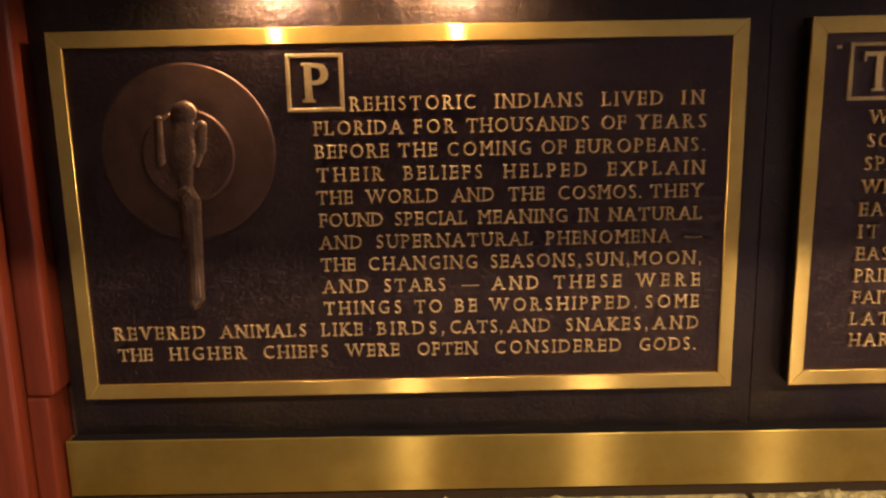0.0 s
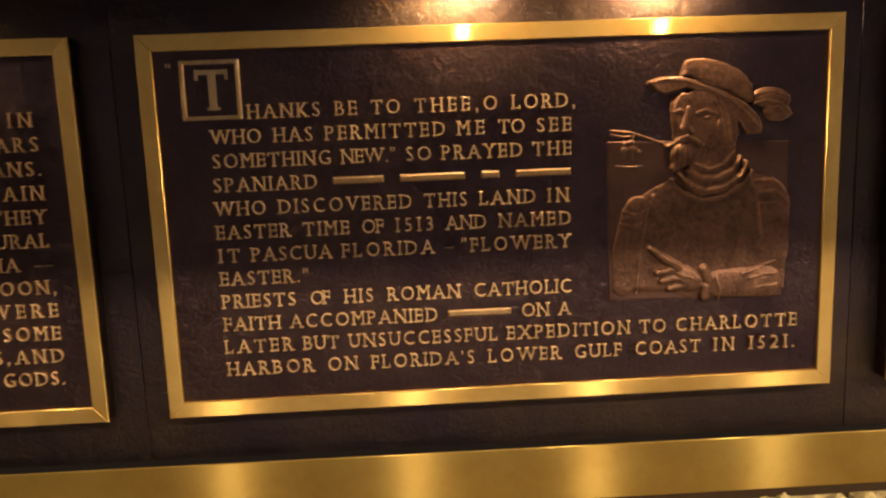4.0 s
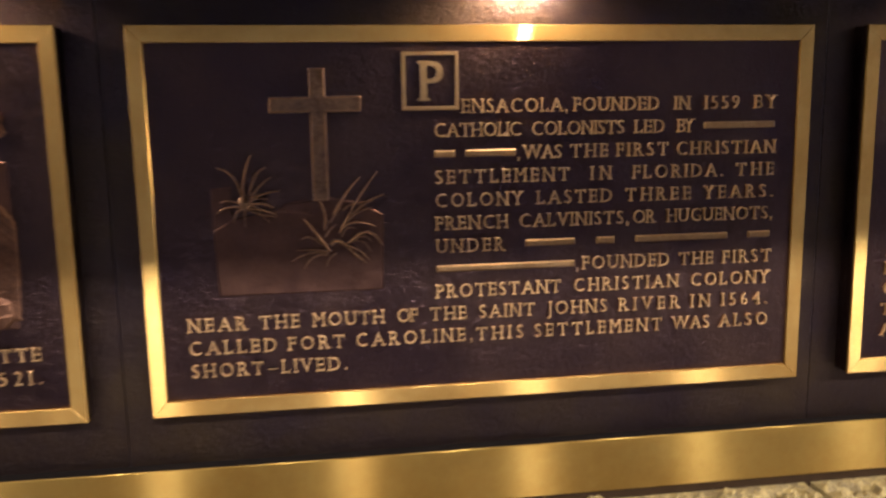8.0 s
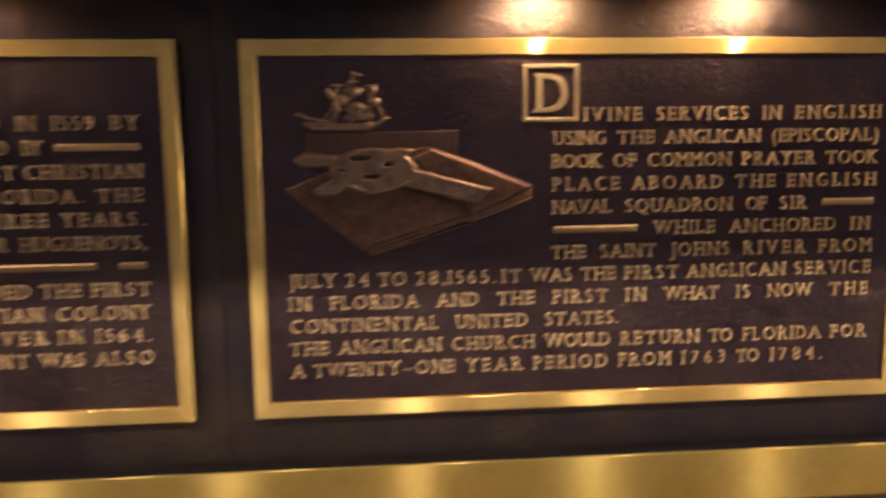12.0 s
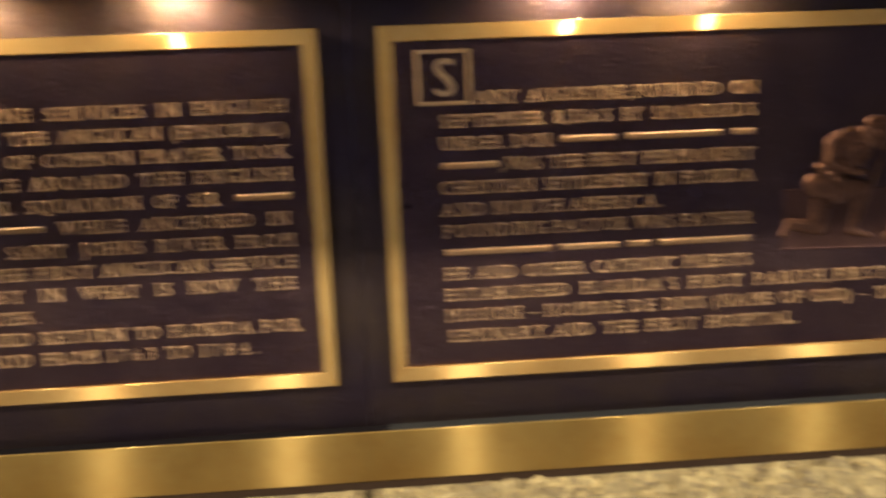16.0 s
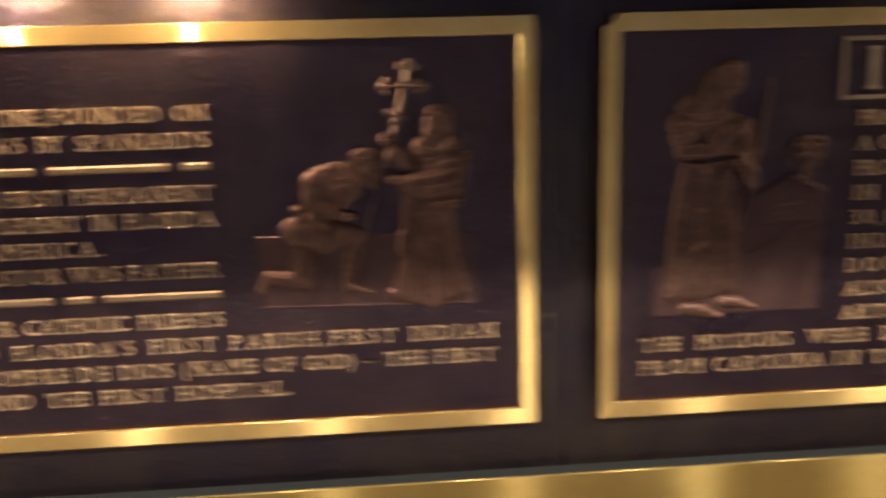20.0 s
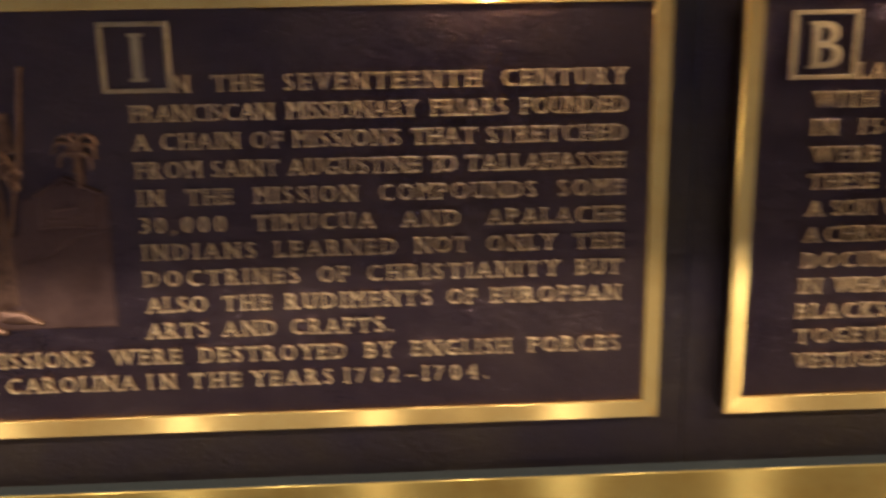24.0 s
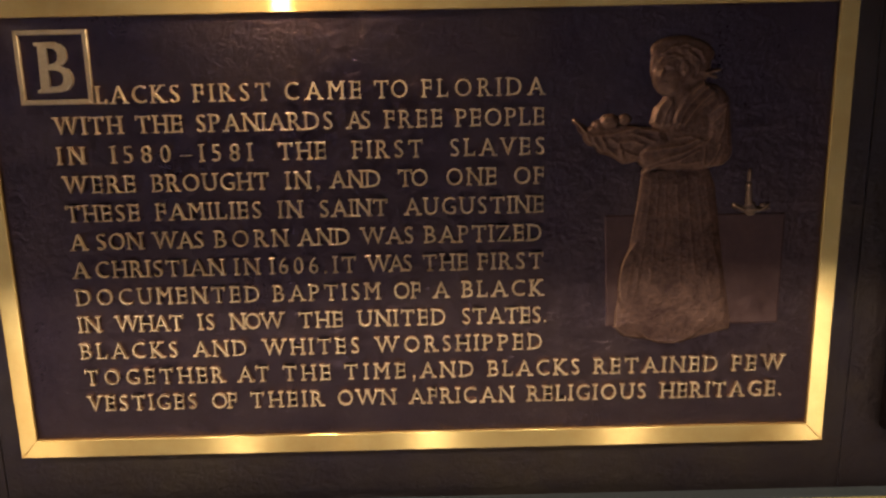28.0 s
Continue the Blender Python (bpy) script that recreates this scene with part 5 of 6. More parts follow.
r = Relief(STANDS[4])
r.ridge(((222.7, 47.4), (212.6, 17.8), (195.0, -39.8)), 1.1, 8)
r.cast("sword", "thin bronze sword held point down", CAST)

r = Relief(STANDS[4])
r.FOLD = 0.55
r.base = 1.5
r.flat(((249.1, 23.0), (251.8, 54.0), (261.7, 79.0), (283.2, 92.5), (305.8, 86.7), (313.5, 75.5), (307.4, 39.1), (303.9, 27.9), (298.6, 22.2), (300.5, -18.0), (311.0, -62.2), (298.6, -72.4), (269.9, -74.4), (246.5, -70.1), (231.6, -59.5), (239.2, -37.5), (246.6, -11.4)), 8, 11.3)
r.blob(282.3, 59.2, 25.2, 30.8, 4, 0, 5)
r.blob(274.3, -23.5, 27.2, 54.3, 3, 0, 6)
r.ridge(((264.7, 22.7), (264.0, -17.5), (260.8, -67.4)), 1.7, 5)
r.ridge(((276.0, 22.6), (276.8, -17.7), (277.0, -72.1)), 1.7, 5)
r.ridge(((287.3, 22.4), (289.7, -17.9), (295.7, -70.9)), 1.7, 5)
r.ridge(((254.0, 11.5), (251.4, -23.1), (246.3, -64.2)), 1.7, 5)
r.ridge(((294.4, 22.3), (296.8, -18.0), (305.9, -63.6)), 1.7, 5)
r.ridge(((270.6, 16.9), (270.6, -23.4), (269.8, -73.5)), 1.1, 3)
r.ridge(((282.0, 16.8), (284.3, -23.6), (286.5, -73.1)), 1.1, 3)
r.ridge(((259.6, -0.1), (258.0, -34.9), (254.6, -70.2)), 1.1, 3)
r.ridge(((291.4, 10.9), (294.9, -29.6), (301.3, -68.0)), 0.9, 3)
r.blob(284.4, 108.9, 13.0, 17.2, 9, 0, 3)
r.blob(284.8, 121.4, 12.1, 6.6, 3, 0, 9.5)
r.blob(295.3, 111.5, 4.2, 12.7, 4, 0, 8)
r.blob(277.7, 110.1, 3.9, 1.7, -1.4, 0, 0)
r.blob(285.3, 102.9, 3.9, 3.3, -1.4, 0, 0)
r.ridge(((272.3, 112.4), (271.1, 105.5)), 1.1, 6)
r.ridge(((271.4, 114.0), (282.4, 115.5)), 0.8, 3)
r.ridge(((273.4, 118.9), (284.2, 121.7), (296.1, 116.4)), 0.8, 3)
r.ridge(((274.9, 115.6), (284.4, 118.7), (295.3, 111.5)), 0.8, 3)
r.limb(275.8, 100.0, 6.9, 274.8, 93.7, 4.4, 5, 8)
r.ridge(((271.7, 99.8), (273.3, 91.0)), 0.8, 3)
r.ridge(((275.9, 98.6), (276.6, 90.4)), 0.8, 3)
r.ridge(((279.4, 99.7), (279.9, 92.0)), 0.8, 3)
r.ridge(((270.4, 102.0), (278.2, 101.9)), 0.8, -2)
r.limb(266.8, 87.2, 9.5, 300.0, 90.0, 8.9, 6, 6)
r.ridge(((261.6, 81.2), (273.0, 75.5), (289.5, 79.4), (312.2, 81.9)), 2.0, 6)
r.ridge(((265.3, 88.6), (283.7, 83.6), (300.4, 92.8)), 1.7, 5)
r.ridge(((262.7, 85.0), (278.4, 79.6), (298.9, 85.4)), 1.4, 4)
r.ridge(((308.2, 84.4), (313.8, 74.9)), 1.4, 4)
r.limb(297.1, 70.1, 14.5, 288.2, 54.9, 13.4, 6, 6)
r.limb(288.3, 53.5, 13.5, 252.0, 50.6, 9.5, 7, 7)
r.ridge(((253.8, 42.2), (275.1, 39.0), (303.4, 44.8)), 1.4, 4)
r.ridge(((262.9, 56.7), (285.1, 59.7), (300.1, 65.9)), 1.4, 4)
r.ridge(((268.9, 48.1), (291.3, 50.1), (303.6, 54.7)), 1.1, 3)
r.ridge(((273.5, 67.7), (287.2, 71.7), (299.6, 74.3)), 1.1, 3)
r.ridge(((255.6, 56.8), (258.7, 39.3)), 1.7, 5)
r.blob(240.5, 55.6, 8.4, 5.6, 5, 0, 7)
r.ridge(((233.4, 57.6), (243.2, 58.3)), 0.8, 3)
r.ridge(((234.2, 53.7), (244.0, 53.6)), 0.8, 3)
r.limb(252.3, 72.2, 8.4, 239.4, 89.8, 5.3, 6, 5)
r.ridge(((254.7, 79.1), (246.0, 86.1)), 1.4, 4)
r.ridge(((253.9, 68.0), (242.0, 83.4)), 1.1, 3)
r.blob(233.0, 95.9, 6.4, 7.2, 6, 0, 6)
r.ridge(((227.3, 99.3), (237.3, 100.3)), 0.8, 3)
r.ridge(((227.5, 95.4), (237.5, 95.9)), 0.8, 3)
r.ridge(((228.8, 91.6), (237.1, 91.5)), 0.8, 3)
r.limb(251.7, 39.9, 4.2, 248.8, 0.1, 3.9, 5, 6)
r.ridge(((253.9, 39.9), (251.1, 0.0)), 0.8, 3)
r.limb(247.4, 0.1, 5.7, 246.8, -15.8, 8.0, 6, 5)
r.ridge(((241.6, -14.3), (246.0, 0.1)), 0.9, 3)
r.ridge(((251.1, -17.3), (249.0, -2.8)), 0.9, 3)
r.flat(((275.4, 32.5), (304.8, 35.5), (304.0, 26.4), (275.8, 26.3)), 12, 1.4)
r.ridge(((281.0, 33.3), (281.4, 26.5)), 0.8, 3)
r.ridge(((289.4, 33.7), (289.9, 26.4)), 0.8, 3)
r.ridge(((297.3, 34.2), (297.8, 26.2)), 0.8, 3)
r.limb(234.6, -61.0, 6.9, 258.0, -67.9, 5.2, 4, 4)
r.cast("robed_friar", "bearded friar in a long corded habit, bronze relief", CAST)

r = Relief(STANDS[4])
r.base = 2
r.limb(232.3, 70.5, 3.1, 243.3, 113.6, 3.1, 7)
r.limb(243.3, 113.6, 3.3, 256.0, 164.5, 2.8, 7)
r.ridge(((232.0, 147.5), (251.2, 147.8), (271.8, 146.4)), 1.9, 8)
r.blob(231.5, 147.0, 4.9, 4.7, 8, 0)
r.blob(234.8, 152.5, 3.6, 3.6, 7, 0)
r.blob(234.8, 141.3, 3.6, 3.6, 7, 0)
r.blob(271.3, 146.2, 3.8, 4.4, 7, 0)
r.blob(266.1, 150.5, 3.0, 3.0, 6, 0)
r.blob(266.6, 141.7, 3.0, 3.0, 6, 0)
r.blob(256.9, 169.0, 4.1, 3.8, 8, 0)
r.blob(248.9, 166.0, 3.5, 3.5, 7, 0)
r.blob(262.6, 164.5, 3.6, 3.6, 7, 0)
r.ridge(((234.0, 122.4), (252.0, 116.2)), 1.9, 8)
r.blob(236.8, 121.5, 3.9, 3.9, 7, 0)
r.blob(250.3, 117.0, 3.3, 3.3, 6, 0)
r.blob(243.3, 113.3, 5.0, 3.9, 8, 0)
r.blob(251.2, 147.8, 4.1, 3.8, 9, 0)
r.blob(238.6, 95.8, 3.1, 3.9, 5, 0, 4)
r.cast("processional_cross", "tall processional cross with trefoil ends, bronze relief", CAST_PALER)

r = Relief(STANDS[5])
r.flat(((-324.7, -48.3), (-274.7, -39.2), (-228.9, -4.8), (-222.4, 24.2), (-210.1, 28.4), (-143.0, 28.4), (-146.1, -99.7), (-325.1, -101.0)), 2.5, 1.1)
r.cast("relief_back", "plain raised slab of ground beside the friar", CAST_DARK)

r = Relief(STANDS[5])
r.base = 2.4
r.flat(((-207.6, 28.3), (-180.2, 42.7), (-151.5, 29.5), (-152.4, -1.9), (-206.9, -2.4)), 4, 1.2)
r.ridge(((-210.1, 28.4), (-180.1, 45.1), (-149.1, 30.0)), 1.3, 5)
r.ridge(((-192.6, 15.2), (-171.7, 17.7)), 1.0, 4)
r.ridge(((-198.0, 5.7), (-183.3, 6.1)), 1.0, 4)
r.ridge(((-172.2, 7.9), (-159.8, 10.9)), 1.0, 4)
r.ridge(((-206.9, -2.4), (-187.3, -0.5), (-152.4, -1.9)), 0.9, 3)
r.ridge(((-225.9, -36.0), (-200.9, -26.4), (-175.6, -11.1), (-145.7, -4.8)), 1.0, 3.2)
r.cast("mission_hut", "small gabled mission hut in low relief", CAST_DARK)

r = Relief(STANDS[5])
r.base = 1.5
r.limb(-165.7, 64.9, 4.6, -165.8, 37.6, 3.6, 5)
r.blob(-166.8, 68.6, 9.5, 7.5, 5)
r.frond((-167.8, 72.3), (-180.2, 77.7), (-188.7, 66.1), 4.16, 7)
r.frond((-166.5, 73.4), (-175.7, 83.5), (-185.8, 75.0), 3.5, 7)
r.frond((-165.3, 74.6), (-155.7, 83.7), (-147.0, 74.9), 4.16, 8)
r.frond((-164.2, 72.1), (-153.1, 75.2), (-149.5, 61.7), 4.32, 7)
r.frond((-166.5, 73.4), (-169.6, 84.4), (-161.9, 81.6), 3.3, 7)
r.frond((-168.0, 67.5), (-179.0, 65.6), (-183.2, 55.0), 3.6, 6)
r.frond((-163.2, 67.2), (-156.0, 64.5), (-154.2, 51.0), 3.84, 6)
r.frond((-165.7, 66.2), (-167.3, 57.8), (-171.3, 49.5), 3.5, 5)
r.cast("palm_tree", "small palm tree with drooping leaves behind the hut", CAST)

r = Relief(STANDS[5])
r.limb(-208.3, 143.8, 2.5, -220.3, 54.5, 2.5, 7)
r.limb(-226.2, 34.6, 2.3, -236.3, -10.0, 2.0, 5)
r.cast("staff", "straight bronze staff held upright", CAST)

r = Relief(STANDS[5])
r.base = 1.5
r.flat(((-289.8, 127.1), (-258.6, 112.3), (-224.8, 104.9), (-219.8, 67.7), (-296.9, 68.6), (-303.8, 94.4)), 7, 8.3)
r.flat(((-274.6, 152.6), (-265.9, 159.7), (-246.5, 163.0), (-236.8, 158.6), (-236.3, 147.6), (-240.7, 133.8), (-249.6, 123.6), (-251.6, 112.0), (-265.1, 102.6), (-284.0, 101.7), (-304.5, 108.5), (-305.6, 117.9), (-297.2, 129.2), (-286.1, 138.0)), 9, 7.0)
r.blob(-249.4, 144.6, 11.5, 16.5, 5, 8, 7)
r.blob(-253.4, 155.8, 15.0, 8.5, 4, 14, 8)
r.blob(-245.7, 147.9, 4.0, 2.2, -2.0, 0, 0)
r.blob(-245.3, 136.3, 4.0, 2.0, -1.6, 0, 0)
r.ridge(((-240.9, 148.9), (-237.8, 142.4), (-242.1, 140.2)), 1.3, 6)
r.ridge(((-270.4, 154.1), (-254.4, 158.1), (-238.2, 155.7)), 1.5, 6)
r.ridge(((-266.0, 158.0), (-251.8, 161.5), (-239.1, 159.3)), 1.2, 4)
r.ridge(((-261.8, 152.1), (-261.4, 140.5), (-256.5, 125.7)), 2.0, 8)
r.ridge(((-268.8, 152.3), (-271.7, 135.1), (-265.5, 114.4)), 2.0, 8)
r.ridge(((-276.0, 148.0), (-282.0, 129.7), (-276.6, 107.2)), 1.8, 7)
r.ridge(((-285.0, 136.8), (-294.2, 121.5), (-291.2, 106.7)), 1.6, 6)
r.ridge(((-295.5, 128.0), (-300.9, 117.7), (-298.7, 108.2)), 1.4, 5)
r.ridge(((-252.5, 133.1), (-252.1, 121.4), (-257.6, 109.9)), 1.6, 6)
r.ridge(((-304.6, 107.3), (-285.8, 100.6), (-264.0, 101.9), (-249.3, 110.7)), 1.5, 6)
r.ridge(((-299.6, 111.8), (-282.2, 109.8), (-264.5, 112.6)), 1.1, 4)
r.blob(-300.6, 100.6, 12.7, 12.1, 6, 0, 5)
r.blob(-298.4, 86.4, 12.4, 11.1, 6, 0, 5)
r.limb(-296.6, 74.2, 10.0, -268.6, 74.2, 8.0, 7, 6)
r.ridge(((-308.8, 101.0), (-293.6, 104.1)), 1.7, 5)
r.ridge(((-307.1, 88.8), (-291.8, 91.7)), 1.7, 5)
r.ridge(((-302.4, 78.2), (-278.8, 80.9)), 1.7, 5)
r.ridge(((-300.3, 69.6), (-265.7, 68.9)), 1.4, 4)
r.ridge(((-307.3, 95.3), (-293.3, 97.4)), 1.1, 4)
r.ridge(((-282.0, 100.2), (-272.9, 91.4), (-265.0, 85.3)), 1.1, 4)
r.ridge(((-274.9, 102.7), (-261.2, 99.2)), 1.1, 3)
r.limb(-263.9, 81.0, 7.0, -250.7, 88.8, 5.9, 6, 8)
r.limb(-257.0, 87.2, 2.5, -254.6, 97.5, 2.0, 5, 9)
r.limb(-250.8, 87.4, 2.5, -239.9, 99.6, 2.0, 5, 9)
r.limb(-253.6, 87.6, 2.2, -247.2, 98.5, 1.7, 5, 9)
r.limb(-259.9, 85.6, 2.2, -259.2, 95.7, 1.7, 4, 9)
r.flat(((-242.7, 103.4), (-228.4, 106.1), (-226.3, 100.4), (-234.3, 90.9), (-246.5, 88.6)), 11, 1.4)
r.ridge(((-236.6, 89.6), (-237.5, 68.3)), 0.8, 4)
r.limb(-237.0, 64.0, 8.2, -225.2, 49.0, 7.1, 7, 4)
r.ridge(((-235.9, 46.1), (-221.5, 54.0)), 1.4, 5)
r.ridge(((-240.2, 58.4), (-228.7, 60.7)), 1.1, 4)
r.limb(-227.0, 43.4, 5.1, -224.1, 36.0, 3.7, 6, 6)
r.ridge(((-228.6, 40.6), (-221.7, 37.3)), 0.9, 3)
r.flat(((-296.2, 61.4), (-266.7, 62.7), (-241.2, 64.2), (-238.1, 35.3), (-235.3, -41.1), (-235.8, -75.5), (-257.2, -81.5), (-280.4, -83.5), (-303.6, -84.8), (-312.4, -80.6), (-309.8, -12.7), (-302.2, 38.9)), 8, 12.8)
r.blob(-273.9, -15.0, 34.1, 68.1, 3, 0, 6)
r.ridge(((-288.0, 59.6), (-275.6, 56.1), (-273.5, 43.1), (-275.1, 14.3)), 1.7, 5)
r.ridge(((-275.7, 54.6), (-280.2, 14.6), (-282.5, -27.6)), 1.1, 5)
r.ridge(((-274.5, 14.3), (-273.8, -21.4)), 1.1, 5)
r.blob(-277.5, 13.0, 5.1, 3.4, 4, 0, 10)
r.blob(-282.5, -27.6, 4.0, 4.0, 5, 0, 9.5)
r.blob(-275.4, -23.7, 3.4, 4.0, 4, 0, 9.5)
r.ridge(((-294.8, 61.1), (-275.4, 58.9), (-241.2, 63.6)), 1.7, 5)
r.ridge(((-293.7, 32.7), (-305.9, -78.0)), 1.7, 2.6)
r.ridge(((-286.2, 20.7), (-296.2, -81.7)), 1.4, 1.6)
r.ridge(((-262.5, 30.9), (-268.2, -82.2)), 1.7, 2.0)
r.ridge(((-251.5, 30.3), (-253.6, -80.3)), 1.7, 2.4)
r.ridge(((-244.2, 12.5), (-243.6, -78.0)), 1.4, 1.6)
r.ridge(((-274.8, -38.5), (-279.8, -82.9)), 1.4, 1.6)
r.ridge(((-258.4, 1.6), (-260.6, -80.7)), 1.1, 3)
r.limb(-288.4, -92.8, 8.0, -272.7, -95.5, 8.0, 7, 2)
r.limb(-272.7, -96.1, 7.5, -252.2, -101.9, 3.2, 7, 2)
r.limb(-248.8, -86.7, 7.2, -234.3, -87.7, 6.9, 7, 2)
r.limb(-234.3, -87.7, 6.4, -217.1, -93.5, 2.6, 7, 2)
r.cast("standing_friar", "hooded friar in a long corded habit, bronze relief", CAST)

r = Relief(STANDS[6])
r.flat(((168.9, 11.5), (331.6, 10.9), (331.3, -92.4), (172.5, -93.0)), 2.5, 1.0)
r.cast("draped_table", "plain raised table block behind the standing figure", CAST_DARK)

r = Relief(STANDS[6])
r.base = 1.5
r.limb(299.5, 15.7, 6.1, 299.6, 14.6, 6.1, 4)
r.ridge(((284.9, 18.4), (292.0, 14.8), (307.1, 14.4), (313.5, 17.5)), 1.9, 7)
r.ridge(((308.5, 18.5), (315.4, 19.2), (315.9, 15.2), (310.2, 14.0)), 0.8, 6)
r.limb(296.8, 36.4, 2.8, 297.8, 20.8, 2.8, 6)
r.blob(297.0, 45.2, 1.9, 6.6, 5, 0)
r.cast("candle", "bronze candle in a shallow handled dish", CAST_PALER)

r = Relief(STANDS[6])
r.base = 1.5
r.flat(((200.7, 50.3), (226.3, 52.6), (258.9, 54.9), (266.0, 37.9), (275.1, -22.8), (286.8, -88.8), (285.3, -96.8), (260.7, -102.5), (241.3, -108.4), (214.1, -105.4), (188.0, -101.4), (179.5, -93.7), (180.8, -75.1), (190.9, -20.7), (198.7, 29.6)), 8.5, 14.4)
r.blob(229.5, -52.8, 46.8, 57.0, 2.5, 0, 7)
r.ridge(((208.2, 39.3), (204.6, -10.8), (196.7, -62.3)), 1.6, 1.6)
r.ridge(((214.9, 44.0), (213.6, -11.0), (210.6, -52.2)), 1.3, 1.4)
r.ridge(((221.7, 46.3), (222.2, -1.1), (220.0, -36.9)), 1.4, 1.3)
r.ridge(((231.1, 38.7), (235.9, -11.6), (238.5, -58.2)), 1.6, 1.5)
r.ridge(((239.6, 45.9), (245.4, -1.7), (252.2, -48.1)), 1.3, 1.3)
r.ridge(((248.6, 45.7), (257.2, -12.1), (268.0, -69.6)), 1.6, 1.5)
r.ridge(((202.9, 24.5), (195.1, -25.9), (187.9, -72.6)), 1.2, 1.4)
r.ridge(((256.7, 43.1), (266.3, -12.4), (276.9, -64.6)), 1.2, 1.2)
r.ridge(((180.5, -92.6), (190.1, -101.5), (215.2, -105.5), (241.3, -108.4), (261.7, -102.0), (285.2, -95.7)), 1.3, 2.4)
r.limb(233.3, 121.5, 8.4, 236.8, 111.1, 12.0, 6, 3)
r.blob(240.0, 89.2, 31.2, 38.4, 6.5, 0, 2)
r.blob(256.3, 110.7, 19.2, 15.6, 5, -20, 4)
r.limb(265.4, 105.8, 10.2, 266.4, 76.1, 12.0, 7, 3)
r.flat(((221.9, 117.1), (229.0, 111.3), (227.4, 87.5), (212.2, 87.8), (205.6, 93.7), (209.8, 106.9)), 8.5, 4.8)
r.flat(((251.2, 129.6), (263.4, 121.0), (265.9, 112.4), (250.9, 104.2), (238.1, 89.2), (226.4, 88.5), (223.9, 98.1), (233.8, 113.1), (242.9, 123.2)), 10.5, 4.2)
r.ridge(((248.5, 125.9), (237.5, 115.8), (229.4, 103.7), (226.3, 90.4)), 1.6, 4)
r.ridge(((254.5, 124.0), (243.4, 113.8), (234.4, 101.7), (230.2, 89.4)), 1.4, 4)
r.ridge(((260.5, 120.1), (249.5, 110.9), (240.4, 99.7), (235.1, 90.2)), 1.3, 3.5)
r.ridge(((221.0, 116.1), (213.7, 106.8), (209.4, 94.6)), 1.4, 3.5)
r.ridge(((225.0, 113.2), (219.7, 102.9), (216.5, 90.6)), 1.3, 3.5)
r.ridge(((228.2, 108.4), (223.9, 97.1)), 1.1, 3)
r.ridge(((257.0, 100.3), (265.3, 107.7), (272.9, 110.4)), 1.3, 4)
r.ridge(((259.5, 91.6), (267.7, 100.1), (272.2, 105.7)), 1.1, 3)
r.ridge(((270.3, 105.7), (270.5, 88.5), (265.4, 76.1)), 1.1, 3)
r.blob(231.1, 142.1, 26.4, 25.2, 7, 0, 2)
r.blob(221.9, 135.8, 14.4, 19.2, 5, -10, 6)
r.limb(220.3, 129.3, 6.0, 223.4, 124.5, 5.4, 3, 8)
r.limb(215.0, 138.7, 1.8, 212.8, 134.1, 2.4, 4, 9)
r.blob(223.0, 132.9, 6.0, 5.4, 2, 0, 10.5)
r.blob(217.8, 138.6, 3.6, 1.8, -1.6, 0)
r.blob(218.8, 129.3, 3.6, 1.2, -1.1, 0)
r.ridge(((212.9, 141.5), (219.6, 142.3), (224.5, 140.3)), 1.0, 2.5)
r.ridge(((216.0, 128.4), (221.3, 127.4)), 0.8, 2)
r.blob(234.1, 140.2, 4.2, 6.0, 3, 0, 9.5)
r.blob(234.2, 139.2, 1.8, 3.0, -1.4, 0)
r.blob(232.4, 153.1, 27.6, 13.2, 6, -6, 4)
r.blob(247.4, 144.6, 9.6, 12.0, 5, 0, 4)
r.ridge(((211.7, 146.1), (217.2, 150.6), (225.8, 151.4), (231.8, 146.7)), 1.6, 4)
r.ridge(((214.2, 152.5), (223.6, 157.0), (236.2, 154.9), (244.4, 146.5)), 1.6, 4)
r.ridge(((221.6, 157.9), (234.9, 159.5), (246.8, 153.8), (251.2, 145.4)), 1.4, 4)
r.ridge(((219.3, 147.8), (227.9, 148.6), (237.4, 150.3), (246.6, 141.8)), 1.2, 3)
r.ridge(((238.6, 146.6), (245.7, 140.0), (245.0, 135.3)), 1.3, 3.5)
r.ridge(((226.6, 154.2), (237.3, 152.1), (245.3, 147.4)), 1.0, 3)
r.limb(244.0, 137.2, 3.0, 254.7, 135.2, 2.1, 5, 3)
r.limb(252.8, 135.2, 2.4, 265.2, 137.8, 1.4, 4.5, 3)
r.limb(252.8, 134.7, 2.1, 262.7, 131.3, 1.2, 4, 3)
r.limb(265.0, 68.4, 14.4, 246.4, 65.9, 14.4, 7.5, 4)
r.limb(246.3, 66.8, 15.0, 207.0, 63.8, 10.8, 7.5, 4.5)
r.flat(((199.8, 48.3), (204.2, 60.9), (225.5, 68.2), (250.9, 71.6), (259.4, 62.7), (259.0, 53.9), (246.2, 52.2), (232.1, 55.4), (219.3, 55.7)), 9.5, 4.2)
r.ridge(((249.5, 79.4), (236.0, 73.8), (219.4, 71.3), (202.8, 69.7)), 1.6, 4.5)
r.ridge(((251.7, 75.4), (238.3, 68.0), (220.8, 63.5), (205.4, 57.0)), 1.6, 4.5)
r.ridge(((249.1, 69.7), (231.9, 60.3), (214.3, 56.8), (201.8, 49.2)), 1.3, 4)
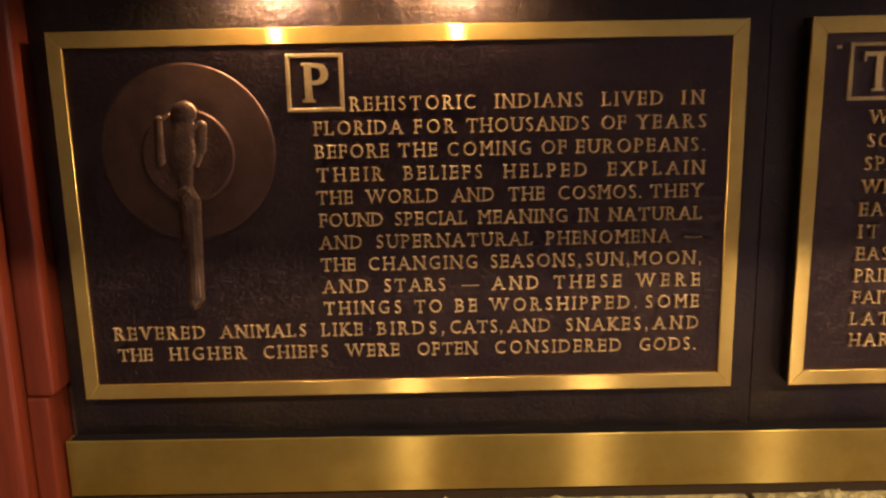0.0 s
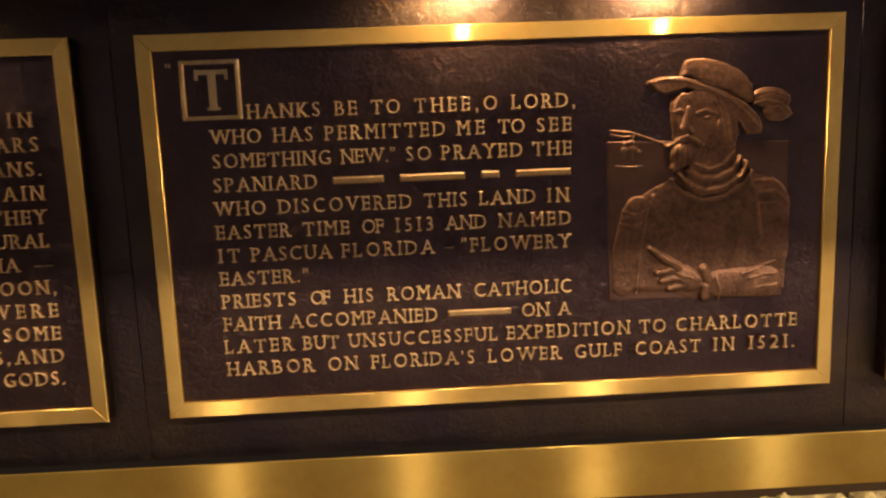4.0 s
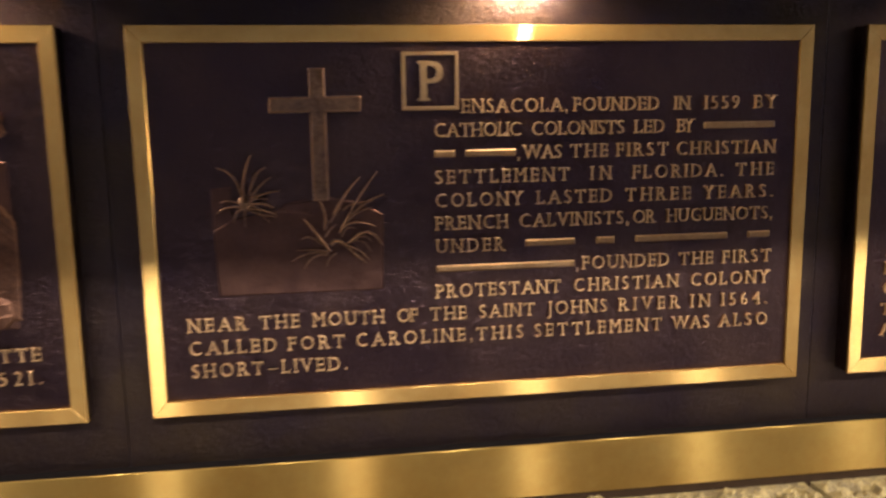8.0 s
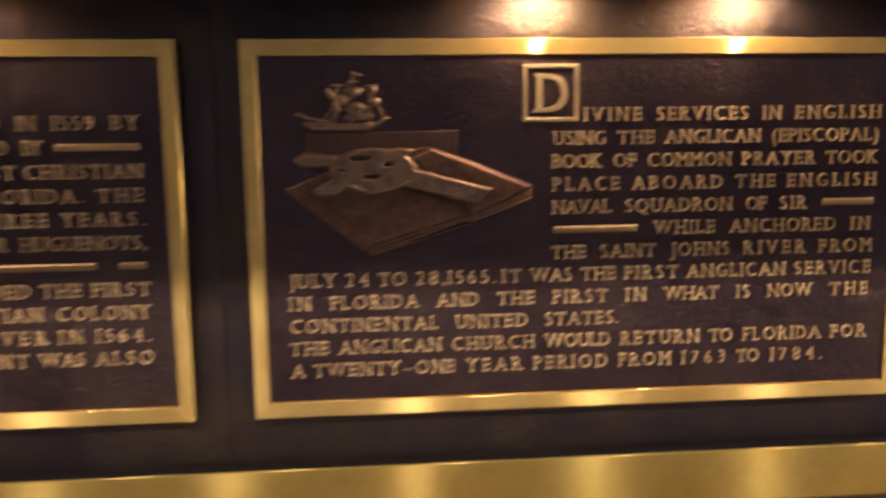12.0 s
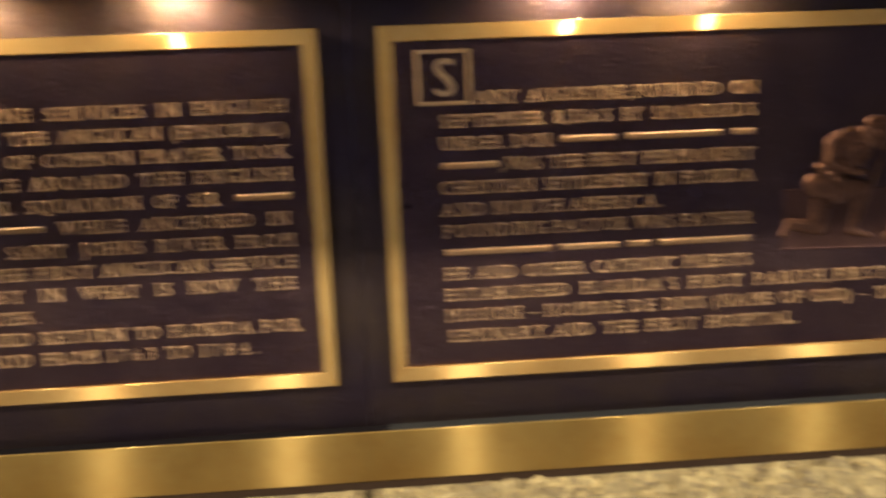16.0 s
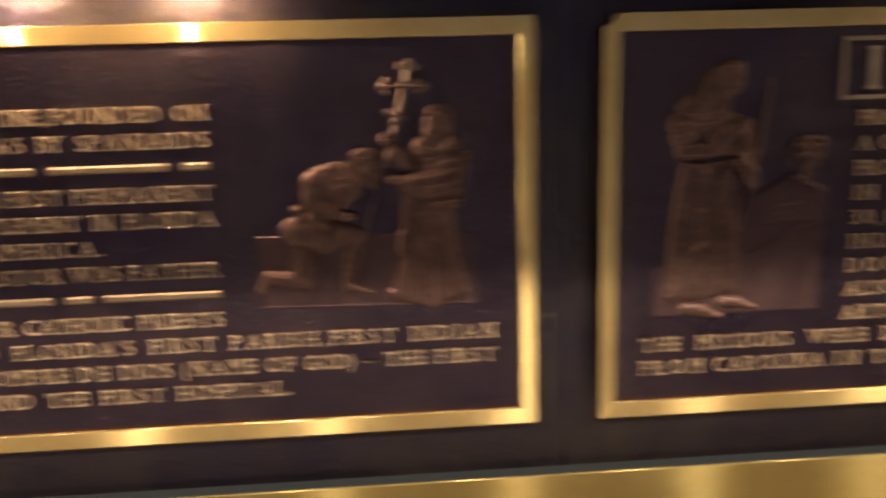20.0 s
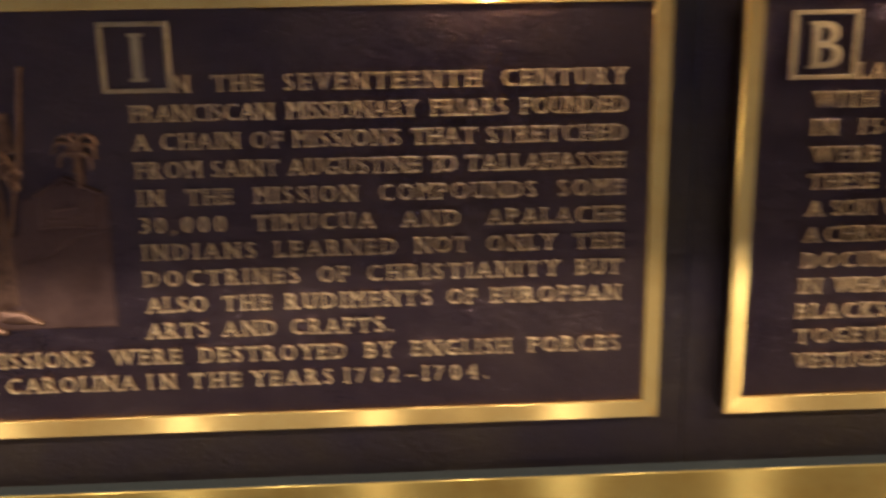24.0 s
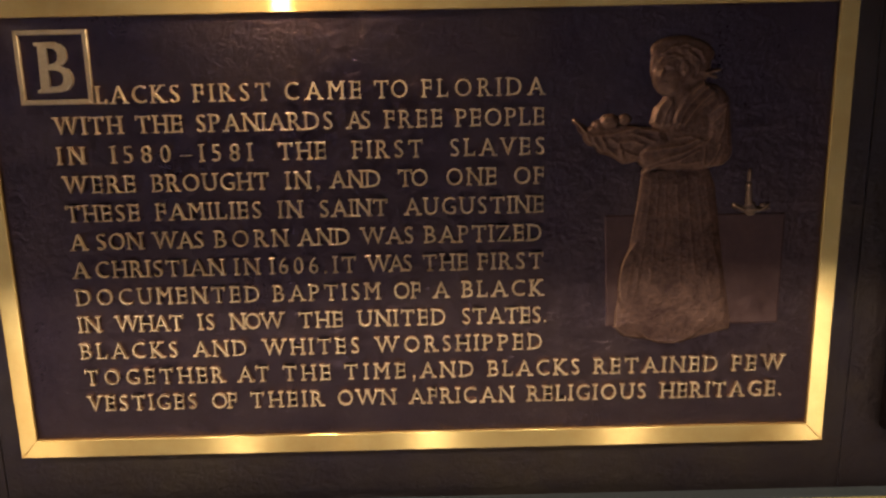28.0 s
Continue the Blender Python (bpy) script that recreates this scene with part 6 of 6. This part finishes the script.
r.ridge(((227.8, 79.8), (240.5, 81.5), (254.6, 76.4)), 1.3, 4)
r.ridge(((252.7, 59.9), (239.0, 57.2), (226.1, 57.5)), 1.1, 3)
r.ridge(((260.2, 81.1), (253.8, 72.5), (253.8, 56.9)), 1.3, 4)
r.ridge(((267.5, 74.1), (263.4, 62.6), (257.9, 54.9)), 1.1, 3)
r.flat(((139.3, 97.9), (147.2, 93.9), (156.1, 87.0), (175.6, 87.6), (193.0, 92.0), (213.7, 87.8), (223.8, 80.9), (216.4, 72.3), (202.8, 68.7), (199.3, 60.1), (183.7, 57.5), (175.5, 63.5), (161.6, 68.6), (153.5, 78.5), (144.5, 86.3)), 7.5, 5.4)
r.limb(157.2, 83.2, 9.0, 190.5, 80.6, 12.0, 5, 4.5)
r.limb(190.6, 79.6, 12.0, 213.1, 79.1, 9.6, 5, 4.5)
r.blob(170.9, 95.8, 8.4, 6.6, 8, 0, 3)
r.blob(184.0, 97.0, 6.6, 4.8, 6, 0, 3)
r.blob(160.8, 92.7, 5.4, 4.2, 5, 0, 3)
r.ridge(((140.3, 96.9), (147.3, 89.1), (155.3, 83.2), (173.8, 84.8), (194.1, 89.6), (212.8, 85.9)), 1.6, 5)
r.ridge(((156.3, 81.3), (160.5, 73.5), (164.6, 68.6)), 1.4, 4)
r.ridge(((163.1, 82.1), (168.3, 73.3), (176.5, 64.4)), 1.6, 4)
r.ridge(((171.0, 81.0), (179.0, 76.0), (182.3, 66.3)), 1.4, 4)
r.ridge(((179.9, 77.9), (191.6, 78.6), (200.6, 74.6)), 1.3, 4)
r.ridge(((181.1, 71.1), (191.2, 66.1), (199.1, 64.0)), 1.3, 4)
r.ridge(((188.4, 85.4), (199.3, 82.3), (210.3, 77.3)), 1.3, 4)
r.ridge(((144.3, 93.0), (150.3, 85.2), (153.5, 78.5)), 1.2, 4)
r.ridge(((175.8, 82.8), (186.5, 84.5), (195.2, 86.2)), 1.0, 3)
r.cast("standing_woman", "woman in a long skirt holding a swaddled bundle", CAST)
